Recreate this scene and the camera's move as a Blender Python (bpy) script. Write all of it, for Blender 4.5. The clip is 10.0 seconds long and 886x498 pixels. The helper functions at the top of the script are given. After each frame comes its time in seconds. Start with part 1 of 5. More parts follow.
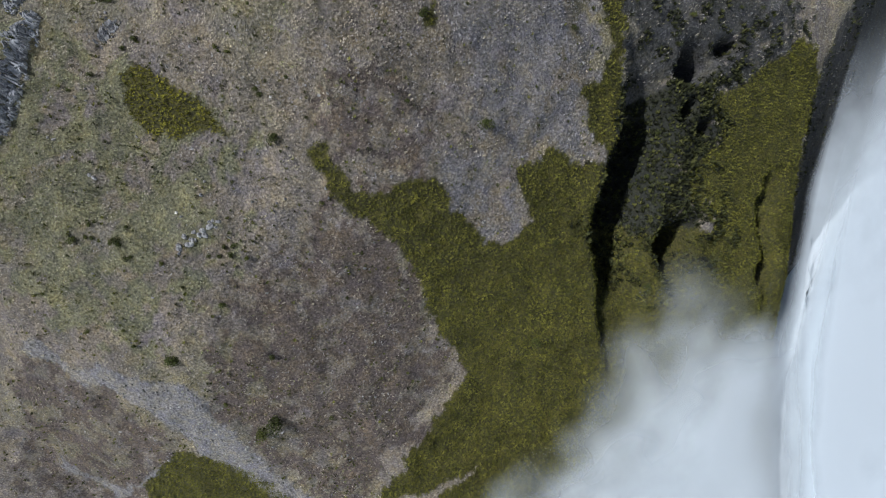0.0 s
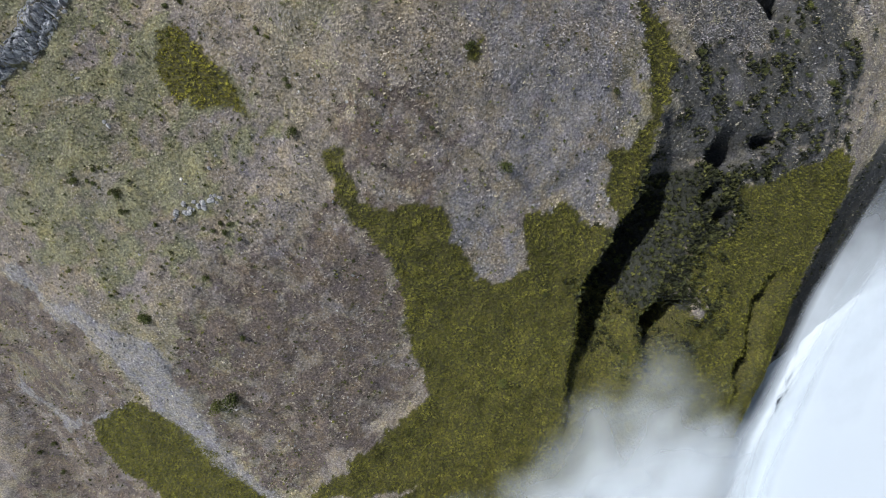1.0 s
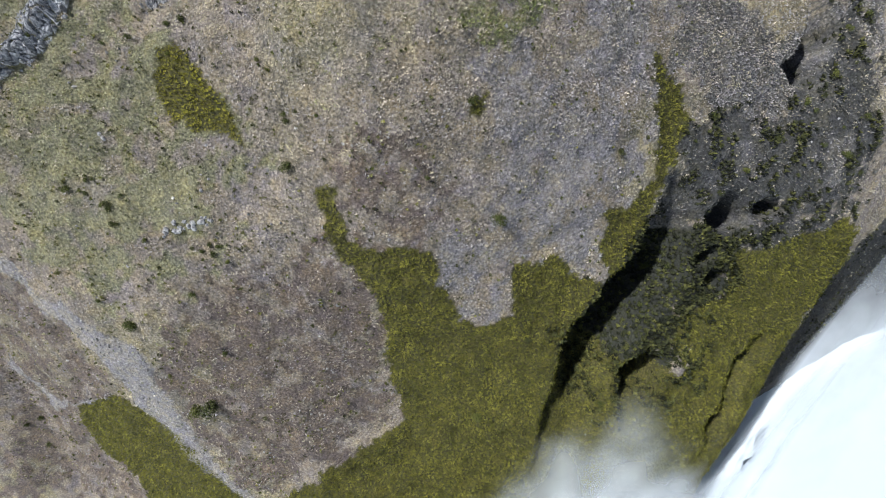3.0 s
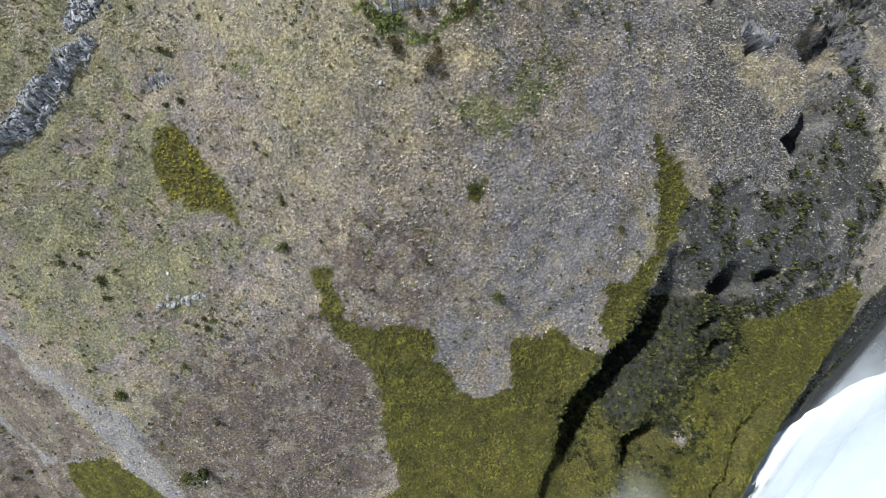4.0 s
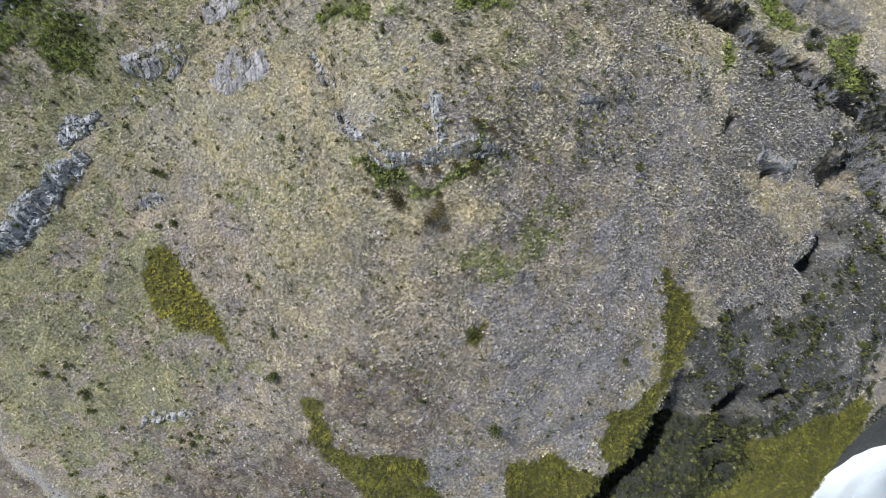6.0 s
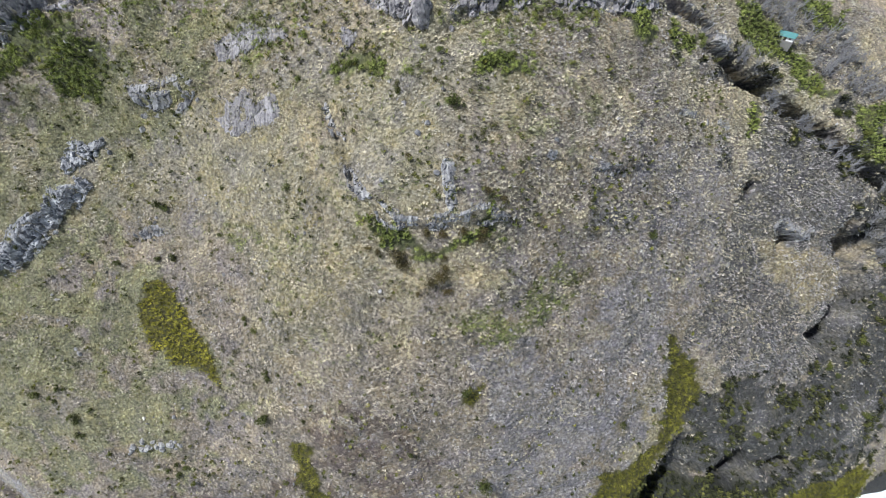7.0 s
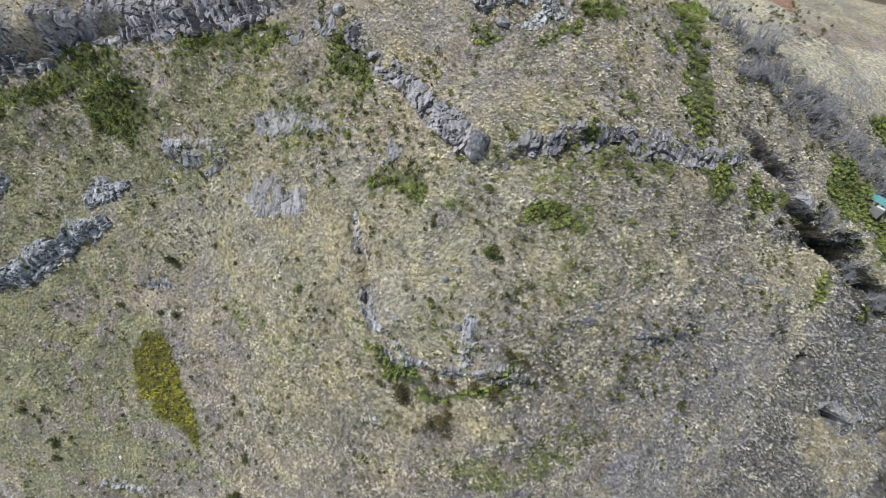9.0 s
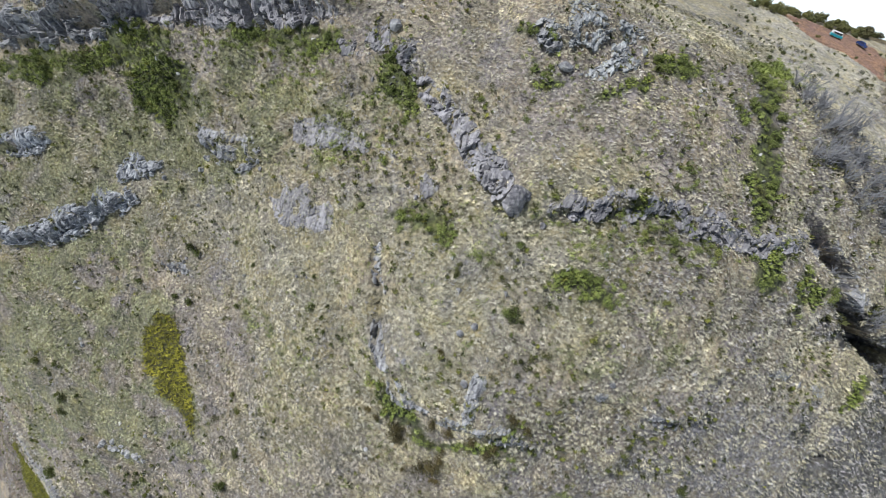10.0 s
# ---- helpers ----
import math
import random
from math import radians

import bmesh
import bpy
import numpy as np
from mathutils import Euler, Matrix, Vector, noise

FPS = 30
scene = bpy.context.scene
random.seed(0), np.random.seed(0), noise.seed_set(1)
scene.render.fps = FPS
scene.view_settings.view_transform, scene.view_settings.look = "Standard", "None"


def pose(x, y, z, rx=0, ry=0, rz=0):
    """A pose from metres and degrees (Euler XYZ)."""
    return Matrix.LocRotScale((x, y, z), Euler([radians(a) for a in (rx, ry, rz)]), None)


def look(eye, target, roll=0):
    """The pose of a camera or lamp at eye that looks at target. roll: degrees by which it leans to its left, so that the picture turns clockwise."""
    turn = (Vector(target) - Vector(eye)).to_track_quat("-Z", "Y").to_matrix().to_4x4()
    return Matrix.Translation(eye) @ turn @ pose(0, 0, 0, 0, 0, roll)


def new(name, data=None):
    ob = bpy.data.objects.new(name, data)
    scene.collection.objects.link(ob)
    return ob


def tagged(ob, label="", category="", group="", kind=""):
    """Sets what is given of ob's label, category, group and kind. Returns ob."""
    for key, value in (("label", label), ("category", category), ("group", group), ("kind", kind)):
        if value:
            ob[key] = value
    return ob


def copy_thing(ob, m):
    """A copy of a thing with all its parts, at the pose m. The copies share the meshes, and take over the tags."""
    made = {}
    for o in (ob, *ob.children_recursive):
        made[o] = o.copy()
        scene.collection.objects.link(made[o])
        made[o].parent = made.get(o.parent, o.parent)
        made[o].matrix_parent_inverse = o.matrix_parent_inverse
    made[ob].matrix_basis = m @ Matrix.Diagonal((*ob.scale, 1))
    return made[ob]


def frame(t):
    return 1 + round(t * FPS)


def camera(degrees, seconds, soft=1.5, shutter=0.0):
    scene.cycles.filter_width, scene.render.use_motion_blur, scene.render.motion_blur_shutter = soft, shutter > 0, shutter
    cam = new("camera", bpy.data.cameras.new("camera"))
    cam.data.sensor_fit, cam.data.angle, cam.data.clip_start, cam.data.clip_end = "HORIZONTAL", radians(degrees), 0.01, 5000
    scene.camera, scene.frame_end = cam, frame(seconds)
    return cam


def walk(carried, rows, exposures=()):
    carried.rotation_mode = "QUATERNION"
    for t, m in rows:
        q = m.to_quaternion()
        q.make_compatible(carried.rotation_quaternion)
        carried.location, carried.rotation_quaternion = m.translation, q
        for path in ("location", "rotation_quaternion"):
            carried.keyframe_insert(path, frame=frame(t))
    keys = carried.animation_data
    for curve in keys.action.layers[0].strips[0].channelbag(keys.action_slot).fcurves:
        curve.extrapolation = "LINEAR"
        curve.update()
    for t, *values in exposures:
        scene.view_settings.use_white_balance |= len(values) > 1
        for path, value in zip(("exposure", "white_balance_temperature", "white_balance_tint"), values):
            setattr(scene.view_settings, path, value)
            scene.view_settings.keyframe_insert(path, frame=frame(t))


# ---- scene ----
cam = camera(94.6, 10.0, 0.85)
PATH = [
    (0.0, -25.36, -123.04, 171.43, 45.08, 14.62, -21.78),
    (0.5, -22.71, -119.92, 174.82, 45.43, 9.54, -16.60),
    (1.0, -20.21, -116.94, 177.77, 45.53, 4.87, -11.73),
    (1.5, -18.10, -113.74, 180.97, 44.95, 2.27, -8.93),
    (2.0, -16.24, -110.47, 184.15, 44.30, 0.48, -6.86),
    (3.5, -12.35, -100.36, 193.50, 42.28, 1.35, -7.27),
    (4.0, -11.17, -93.01, 199.32, 44.48, 0.88, -6.79),
    (4.5, -9.94, -87.28, 204.11, 45.00, 0.33, -6.01),
    (5.0, -8.69, -81.82, 208.61, 45.05, 0.66, -6.29),
    (5.5, -7.94, -75.79, 213.16, 45.13, 0.51, -6.07),
    (7.0, -7.33, -59.75, 224.64, 44.31, -2.82, -1.76),
    (7.5, -7.02, -54.63, 227.79, 43.87, -3.39, -0.78),
    (8.0, -7.27, -48.90, 231.22, 43.49, -4.68, 1.49),
    (8.5, -8.03, -43.54, 234.14, 43.07, -6.27, 4.13),
    (9.0, -9.81, -37.90, 237.18, 42.21, -8.62, 8.50),
    (9.5, -10.65, -33.32, 239.28, 40.69, -9.74, 11.21),
    (10.0, -13.18, -29.42, 241.18, 38.26, -12.70, 17.62),
]
EXPOSURES = [(0.0, -0.47, 6080, 10), (1.0, -0.12, 6160, 11), (2.0, 0.08, 6190, 11), (4.5, 0.22, 6190, 8), (7.0, 0.2, 6150, 9), (10.0, 0.04, 6120, 8)]
walk(cam, [(t, pose(x, y, z, a, b, c)) for t, x, y, z, a, b, c in PATH], EXPOSURES)

# ---- sky and sun ----
SUN = Vector((-0.57, -0.14, 0.81)).normalized()      # towards the sun
world = bpy.data.worlds.new("sky")
scene.world = world
world.use_nodes = True
sky = world.node_tree.nodes.new("ShaderNodeTexSky")
sky.sky_type = "NISHITA"
sky.sun_disc = False
sky.sun_elevation = math.asin(SUN.z)
sky.sun_rotation = math.atan2(SUN.x, SUN.y)
sky.altitude = 1500
sky.air_density, sky.dust_density = 1.0, 3.0
background = world.node_tree.nodes["Background"]
background.inputs["Strength"].default_value = 0.055
world.node_tree.links.new(sky.outputs[0], background.inputs["Color"])
lamp = bpy.data.lights.new("sun", "SUN")
lamp.energy, lamp.angle, lamp.color = 5.0, radians(0.53), (1.0, 0.985, 0.96)
sun = new("sun", lamp)
sun.matrix_world = look((0, 0, 600), Vector((0, 0, 600)) - SUN)

# ---- plan, in slope coordinates ----
BRACKEN_0 = [(-37, -31), (-29, -32), (-29, -46), (-20, -48), (-10, -49), (-7, -60), (-1, -76), (3, -76), (13, -73), (12, -59), (24, -57), (34, -67), (39, -66), (37, -46), (43, -45), (53, -39), (50, -15), (47, -8), (50, -7), (57, -16), (62, -26), (57, -36), (52, -48), (47, -60), (36, -71), (27, -86), (22, -101), (14, -130), (5, -147), (-71, -144), (-46, -126), (-23, -113), (-24, -96), (-24, -75), (-27, -60), (-35, -45), (-37, -35)]
BRACKEN_1 = [(-69, 1), (-63, 2), (-57, -4), (-54, -11), (-51, -21), (-56, -19), (-64, -17), (-68, -12), (-69, -6)]
BRACKEN_2 = [(-145, -109), (-117, -96), (-107, -106), (-97, -123), (-84, -143), (-86, -145), (-128, -152), (-130, -140), (-147, -127)]
BRACKEN_3 = [(130, -59), (134, -63), (129, -78), (113, -98), (108, -112), (98, -126), (86, -117), (100, -96), (86, -89), (62, -94), (61, -80), (80, -76), (80, -65), (108, -62)]
BRACKEN_4 = [(29, -90), (54, -95), (66, -100), (67, -114), (52, -115), (28, -110)]
BRACKEN_5 = [(1, -15), (5, -15), (4, -20), (1, -19)]
BRACKEN = [BRACKEN_0, BRACKEN_1, BRACKEN_2, BRACKEN_3, BRACKEN_4, BRACKEN_5]
FRESH_0 = [(1, -3), (3, 1), (11, 4), (14, 8), (21, 8), (22, 3), (16, -2), (9, -7)]
FRESH_1 = [(-104, 3), (-95, 6), (-88, 9), (-91, 3), (-101, -2), (-105, -3)]
FRESH_2 = [(-45, 13), (-30, 13), (-33, 10), (-44, 10)]
FRESH = [FRESH_0, FRESH_1, FRESH_2]
HEATH_0 = [(6, -10), (25, -10), (37, 11), (49, 12), (50, -9), (52, -33), (39, -47), (38, -66), (21, -58), (12, -51), (-3, -59), (6, -43), (9, -27)]
HEATH_1 = [(-6, -50), (23, -40), (9, -59), (13, -74), (-1, -76), (-6, -60)]
HEATH_2 = [(29, 34), (67, 34), (91, 7), (87, -10), (55, -12), (52, 7), (38, 14), (24, 25)]
HEATH_4 = [(58, -14), (90, -22), (112, -18), (104, 8), (94, 30), (75, 42), (67, 42), (64, 20)]
HEATH = [HEATH_0, HEATH_1, HEATH_2, HEATH_4]
BROWN_0 = [(-138, -42), (-125, -63), (-114, -87), (-114, -117), (-122, -120), (-190, -90)]
BROWN_1 = [(-81, -59), (-52, -52), (-35, -45), (-24, -75), (-24, -103), (-48, -125), (-75, -140), (-95, -115), (-97, -88)]
BROWN_2 = [(-26, -33), (-27, -23), (-4, -18), (-6, -49), (-28, -46)]
BROWN = [BROWN_0, BROWN_1, BROWN_2]
STRAW_0 = [(-35, 35), (-24, 40), (-19, 23), (-24, 25), (-30, 29)]
STRAW_1 = [(-71, 55), (-48, 56), (-27, 57), (-15, 55), (-25, 45), (-48, 42), (-62, 33), (-69, 39)]
STRAW_2 = [(-26, 20), (-12, 15), (7, 14), (16, 14), (-1, 4), (-17, 1)]
STRAW = [STRAW_0, STRAW_1, STRAW_2]
GRAVEL_0 = [(-134, -48), (-127, -61), (-116, -73), (-112, -87), (-110, -104), (-102, -123), (-84, -144), (-79, -144), (-94, -120), (-97, -100), (-96, -80), (-100, -73), (-113, -63), (-125, -55), (-130, -43)]
GRAVEL_1 = [(-165, -83), (-159, -97), (-155, -109), (-119, -98), (-138, -106), (-159, -111), (-168, -88)]
GRAVEL = [GRAVEL_0, GRAVEL_1]
DIRT_0 = [(34, 139), (36, 117), (30, 91), (40, 87), (52, 80), (65, 112), (65, 129), (54, 132), (47, 142)]
DIRT_1 = [(52, 88), (73, 99), (91, 105), (96, 85), (94, 76), (83, 78), (71, 77), (57, 81)]
DIRT = [DIRT_0, DIRT_1]
ROAD_0 = [(46, 145), (52, 130), (61, 127), (68, 116), (76, 133), (75, 139), (68, 144), (57, 145)]
ROAD = [ROAD_0]
SCRUB_0 = [(28, -108), (44, -94), (61, -88), (61, -108), (28, -112)]
SCRUB = [SCRUB_0]
GREYSCRUB_0 = [(45, 59), (53, 56), (63, 54), (76, 48), (87, 40), (101, 30), (110, 23), (111, 18), (96, 27), (82, 37), (71, 44), (61, 49), (52, 54)]
GREYSCRUB_1 = [(79, 45), (92, 44), (100, 36), (120, 32), (126, -10), (112, 2), (109, 26), (95, 31), (85, 37)]
GREYSCRUB_2 = [(61, -47), (60, -24), (75, -21), (102, -24), (130, -38), (129, -58), (100, -50), (87, -47), (79, -50), (71, -46)]
GREYSCRUB_3 = [(103, -8), (113, 3), (121, 15), (140, -50), (101, -26), (92, -18)]
GREYSCRUB = [GREYSCRUB_0, GREYSCRUB_1, GREYSCRUB_2, GREYSCRUB_3]
SHADESCRUB = [[(78, -55), (112, -49), (120, -57), (104, -64), (80, -67)], [(63, -29), (68, -23), (80, -20), (92, -24), (95, -37), (113, -45), (107, -58), (84, -58), (61, -58), (54, -53), (58, -41)], [(96, -95), (95, -103), (88, -114), (86, -131), (68, -121), (78, -107), (86, -96)]]
BENCH = [[(72, 11), (84, 11), (95, 9), (101, 5), (100, -4), (89, -3), (79, 2)]]
OLIVE_0 = [(13, 41), (24, 42), (22, 33), (13, 33)]
OLIVE_1 = [(-114, -6), (-93, 7), (-77, 19), (-64, 2), (-50, -18), (-63, -49), (-100, -60), (-124, -40)]
OLIVE_2 = [(-113, -7), (-96, 4), (-70, 1), (-66, -15), (-52, -21), (-63, -48), (-94, -48), (-123, -31)]
FOOT = [(-171, -88), (-165, -104), (-146, -109), (-140, -131), (-129, -139), (-130, -153), (-204, -154)]
OLIVE_5 = [(-117, 44), (-117, 0), (-96, 8), (-78, 24), (-62, 30), (-48, 46), (-30, 56), (-46, 62), (-80, 52)]
OLIVE = [OLIVE_0, OLIVE_1, OLIVE_2, OLIVE_5]
BROWN.append(FOOT)
MATS_LEFT = [[(-98, 48), (-92, 52), (-80, 58), (-80, 54), (-88, 47), (-98, 42)], [(-116, 39), (-100, 46), (-99, 42), (-103, 39), (-114, 35)], [(-91, 50), (-90, 53), (-80, 58), (-79, 54), (-83, 52)], [(-65, 58), (-65, 62), (-56, 65), (-54, 61)], [(-55, 65), (-45, 68), (-43, 63), (-50, 62)], [(-87, 48), (-79, 52), (-73, 53), (-72, 44), (-81, 38), (-85, 40)]]
MATS_MID = [[(-38, 64), (-34, 66), (-27, 61), (-30, 58), (-36, 61)], [(-30, 58), (-27, 59), (-26, 56), (-28, 55)], [(-16, 77), (-10, 77), (-9, 75), (-15, 74)], [(-12, 72), (-9, 73), (-8, 71), (-11, 70)], [(-23, 45), (-17, 47), (-16, 45), (-22, 42)]]
MATS_RIGHT = [[(-2, 74), (2, 75), (6, 76), (6, 74), (-1, 73)], [(4, 80), (9, 83), (12, 82), (12, 79), (5, 78)], [(26, 94), (34, 103), (32, 78), (34, 63), (30, 62), (25, 69), (26, 77)], [(20, 80), (25, 79), (24, 77), (20, 77)], [(31, 57), (36, 59), (39, 54), (34, 53)], [(43, 58), (51, 56), (48, 53), (42, 54)]]
MATS_BANK = [[(62, 68), (69, 66), (74, 60), (66, 57)], [(73, 77), (83, 78), (91, 70), (94, 62), (82, 68)], [(66, 67), (72, 65), (80, 56), (87, 53), (95, 47), (86, 48), (70, 57), (65, 59)], [(83, 70), (97, 70), (98, 62), (89, 62)], [(96, 46), (107, 45), (109, 31), (103, 32)], [(65, 43), (69, 43), (67, 36), (65, 36)]]
MATS_SCAR = [[(-16, 21), (-12, 17), (-3, 15), (5, 19), (6, 23), (8, 22), (7, 16), (-3, 12), (-14, 13), (-17, 18)], [(-22, 46), (-18, 48), (-14, 46), (-15, 43), (-20, 43)], [(1, 46), (5, 49), (9, 48), (9, 45), (5, 43)], [(7, 55), (14, 57), (23, 58), (22, 60), (13, 59)]]
MATS = MATS_SCAR + MATS_LEFT + MATS_MID + MATS_RIGHT + MATS_BANK
THIN_LEFT = [[(-75, 59), (-62, 62), (-44, 67), (-43, 60), (-53, 58), (-62, 57), (-74, 55)], [(-36, 64), (-28, 61), (-26, 54), (-31, 57), (-36, 62)], [(-41, 56), (-27, 51), (-27, 48), (-31, 49), (-38, 54)], [(-79, 58), (-67, 61), (-67, 58), (-78, 55)], [(-58, 60), (-45, 63), (-44, 58), (-55, 55)], [(-43, 54), (-35, 56), (-25, 51), (-30, 48), (-41, 47)], [(-14, 44), (-8, 47), (-6, 45), (-13, 42)]]
THIN_RIGHT = [[(-2, 52), (4, 54), (26, 58), (26, 54), (12, 51), (0, 49)], [(1, 45), (5, 49), (11, 48), (10, 45), (3, 43)], [(12, 67), (18, 67), (19, 63), (13, 64)], [(2, 54), (9, 56), (19, 58), (20, 54), (5, 50)], [(19, 57), (26, 57), (27, 55), (20, 53)], [(2, 46), (10, 49), (12, 46), (4, 44)], [(14, 66), (18, 68), (20, 64), (15, 64)]]
THIN = THIN_LEFT + THIN_RIGHT
SPRINKLE_0 = [(-116, 42), (-90, 52), (-68, 61), (-46, 68), (-32, 67), (-26, 60), (-35, 55), (-59, 52), (-71, 40), (-88, 34), (-106, 35)]
SPRINKLE_1 = [(-16, 78), (-7, 72), (12, 84), (20, 80), (42, 113), (37, 71), (35, 62), (23, 55), (6, 51), (-3, 53)]
SPRINKLE = [SPRINKLE_0, SPRINKLE_1]
GULLYMIX_0 = [(27, -90), (37, -72), (57, -58), (78, -62), (80, -76), (68, -82), (68, -100), (64, -116), (30, -114)]
GULLYMIX = [GULLYMIX_0]
DEADWOOD_0 = [(36, 84), (45, 84), (54, 79), (73, 70), (85, 70), (92, 62), (107, 49), (106, 45), (96, 47), (87, 54), (78, 60), (66, 67), (52, 71), (39, 75)]
DEADWOOD_1 = [(46, 60.5), (53, 57.5), (64, 54), (76, 48), (87, 40), (101, 31), (110, 24), (109, 22), (97, 29), (83, 38), (72, 46), (62, 51), (53, 56)]
DEADWOOD_2 = [(106, 20), (113, 20), (116, 12), (113, 0), (108, 8)]
DEADWOOD_3 = [(34, 94), (43, 90), (54, 79), (54, 75), (44, 78), (36, 83)]
DEADWOOD = [DEADWOOD_0, DEADWOOD_1, DEADWOOD_2, DEADWOOD_3]
RIDGE_EDGE = [(57.5, -32, 0), (55.3, -41, 4), (52.6, -48.7, 8), (49.8, -57, 13), (43, -64, 17), (36.4, -70.3, 18), (28.6, -82, 16), (24.5, -95, 11), (22.2, -105, 6), (18, -125, 3), (14, -145, 0)]
RIB_EDGE = [(101, -92, 0), (98, -95.5, 4), (89.6, -101.7, 6), (85.6, -113, 6), (81.8, -125, 6), (76, -140, 0)]
HUT_EDGE = [(37, 63, 0), (45.3, 60.2, 4), (52, 56.4, 6), (57, 52, 7), (61.4, 48.2, 10), (66.2, 45.6, 9), (71.8, 45, 10), (76.9, 41.5, 10), (83.6, 37.9, 9), (89.4, 34.1, 8), (98.7, 28.2, 8), (107.8, 23.3, 9), (112, 19.8, 6), (122, 11, 0)]
CRAG_EDGE = [(-26.5, 40, 0), (-25.2, 38, 1.6), (-24, 34.5, 2.0), (-22, 31.5, 2.0), (-21, 28.5, 2.2), (-19.8, 25, 2.0), (-17.5, 22.5, 0)]
BEND_EDGE = [(93, 12, 0), (96.2, 9.3, 8), (97.8, 5.5, 10), (99.2, 1.4, 10), (99.8, -2.8, 10), (95.2, -7.7, 9), (93, -9.5, 6), (90, -12, 0)]
ARM_EDGE = [(109, 25, 0), (108, 21, 7), (106.7, 17, 8), (104.1, 11.4, 8), (102.2, 7, 5), (101, 3, 0)]
PITS = [(79.8, -52.5, 5.4), (92.5, -51, 4.0), (72, -64.2, 3.2), (75.8, -71.8, 2.8), (52.7, -99.7, 6.6), (85, -126.5, 4.6), (67.8, 24, 2.4), (80.4, 12.5, 2.4), (103, -14, 3.4)]
# rock bands: u, s and half the width
TOP_BAND = [(-116, 44.2, 3.7), (-109, 47.5, 4.1), (-103, 50.7, 4.2), (-97.3, 54, 4.6), (-92, 56.5, 4.5)]
TOP_WALL = [(-91, 57.5, 4.4), (-86, 60, 4.2), (-80, 62, 3.8), (-74.5, 63.3, 3.4), (-67, 65, 3.4), (-57, 68.5, 3.4), (-47, 71.5, 3.4)]
TOP_SLAB = [(-44.6, 67.5, 3.4), (-41.6, 67.8, 3.4)]
SIDE_SLAB = [(-39.5, 67.6, 2.0), (-34.8, 68.8, 2.0)]
DIAGONAL_BAND = [(-33.3, 68.5, 1.9), (-29.6, 66.5, 2.2), (-25.1, 63.2, 1.9), (-20.9, 61, 1.7), (-16.6, 58.1, 1.9), (-12.1, 55.2, 2.3), (-8.5, 52.6, 2.0)]
SUMMIT_CLIFF = [(-9.3, 77.5, 5.2), (-4.9, 79.4, 5.6), (0.3, 82, 5.4), (4, 83, 3.6)]
SUMMIT_RIB = [(-13.9, 79.9, 2.0), (-10.2, 75.5, 1.6)]
RIGHT_BAND = [(-4, 51.8, 1.6), (1.5, 55.3, 2.7), (7.2, 58.2, 3.0), (17.2, 60.2, 2.8), (22.5, 59.7, 2.3), (30.8, 59.5, 2.2), (39.4, 61.5, 2.2), (44.1, 63.5, 1.7)]
PURPLE_SLAB = [(-45.9, 35.6, 3.1), (-39.6, 38.4, 3.3), (-32.4, 39.3, 1.9)]
UPPER_SLAB = [(-46.7, 48.9, 2.2), (-41, 50.6, 2.3), (-33.5, 51.6, 1.4), (-27.9, 51.5, 1.2)]
LITTLE_SLAB = [(-22.4, 49.2, 1.7), (-19, 50.4, 2.0)]
MIDDLE_SLAB = [(-67.2, 39.9, 3.2), (-60, 39.5, 3.2), (-52.1, 42.1, 2.3)]
LEFT_CLIFF = [(-114.2, -1.8, 3.4), (-101.6, 4.6, 2.6), (-92.7, 11.8, 3.0), (-87.5, 16.8, 2.8), (-80.2, 22.5, 2.3)]
LEFT_CLIFF_HEAD = [(-85.3, 23.6, 1.2), (-81.6, 28.5, 2.4), (-75.3, 31.5, 2.6)]
FAR_LEFT_BAND = [(-114, 20.3, 1.9), (-107.6, 23.9, 2.2), (-101.2, 27.4, 2.6)]
CRAG = [(-15.9, 22.1, 1.8), (-12.4, 19.2, 1.5), (-7.2, 19, 1.8), (-2, 19.5, 1.9), (3.1, 20.5, 1.8), (7.2, 20.1, 1.3)]
CRAG_WALL = [(-24.6, 38.5, 0.6), (-23.4, 35, 0.7), (-21.1, 32.2, 0.9), (-20.3, 28.9, 0.8), (-18.9, 25.1, 0.9), (-16.4, 22.6, 1.0)]
CRAG_RIB = [(-3, 29.3, 0.8), (-2.8, 25.4, 0.9), (-2, 20.8, 0.9)]
LEDGE = [(15.1, 31, 1.0), (19.5, 30.3, 1.3), (25.8, 29.1, 1.6), (32.4, 29.5, 1.8)]
LOWER_LEDGE = [(36.5, 39.2, 0.9), (45.8, 40.5, 0.8), (55.4, 39.6, 1.0), (61.2, 38.2, 1.0)]
SMALL_LEDGE = [(-70.3, 11.2, 1.3), (-60.9, 13.9, 1.0)]
PALE_LEDGE = [(-76, -41), (-70, -39), (-63, -38)]
GULLY_HEAD = [(48.5, 63, 1.8), (54.1, 59.3, 1.9), (61.2, 55.5, 2.3)]
BEND_ROCK = [(77.4, 16.3, 1.8), (84, 12.6, 1.8), (88.7, 14.5, 1.3)]
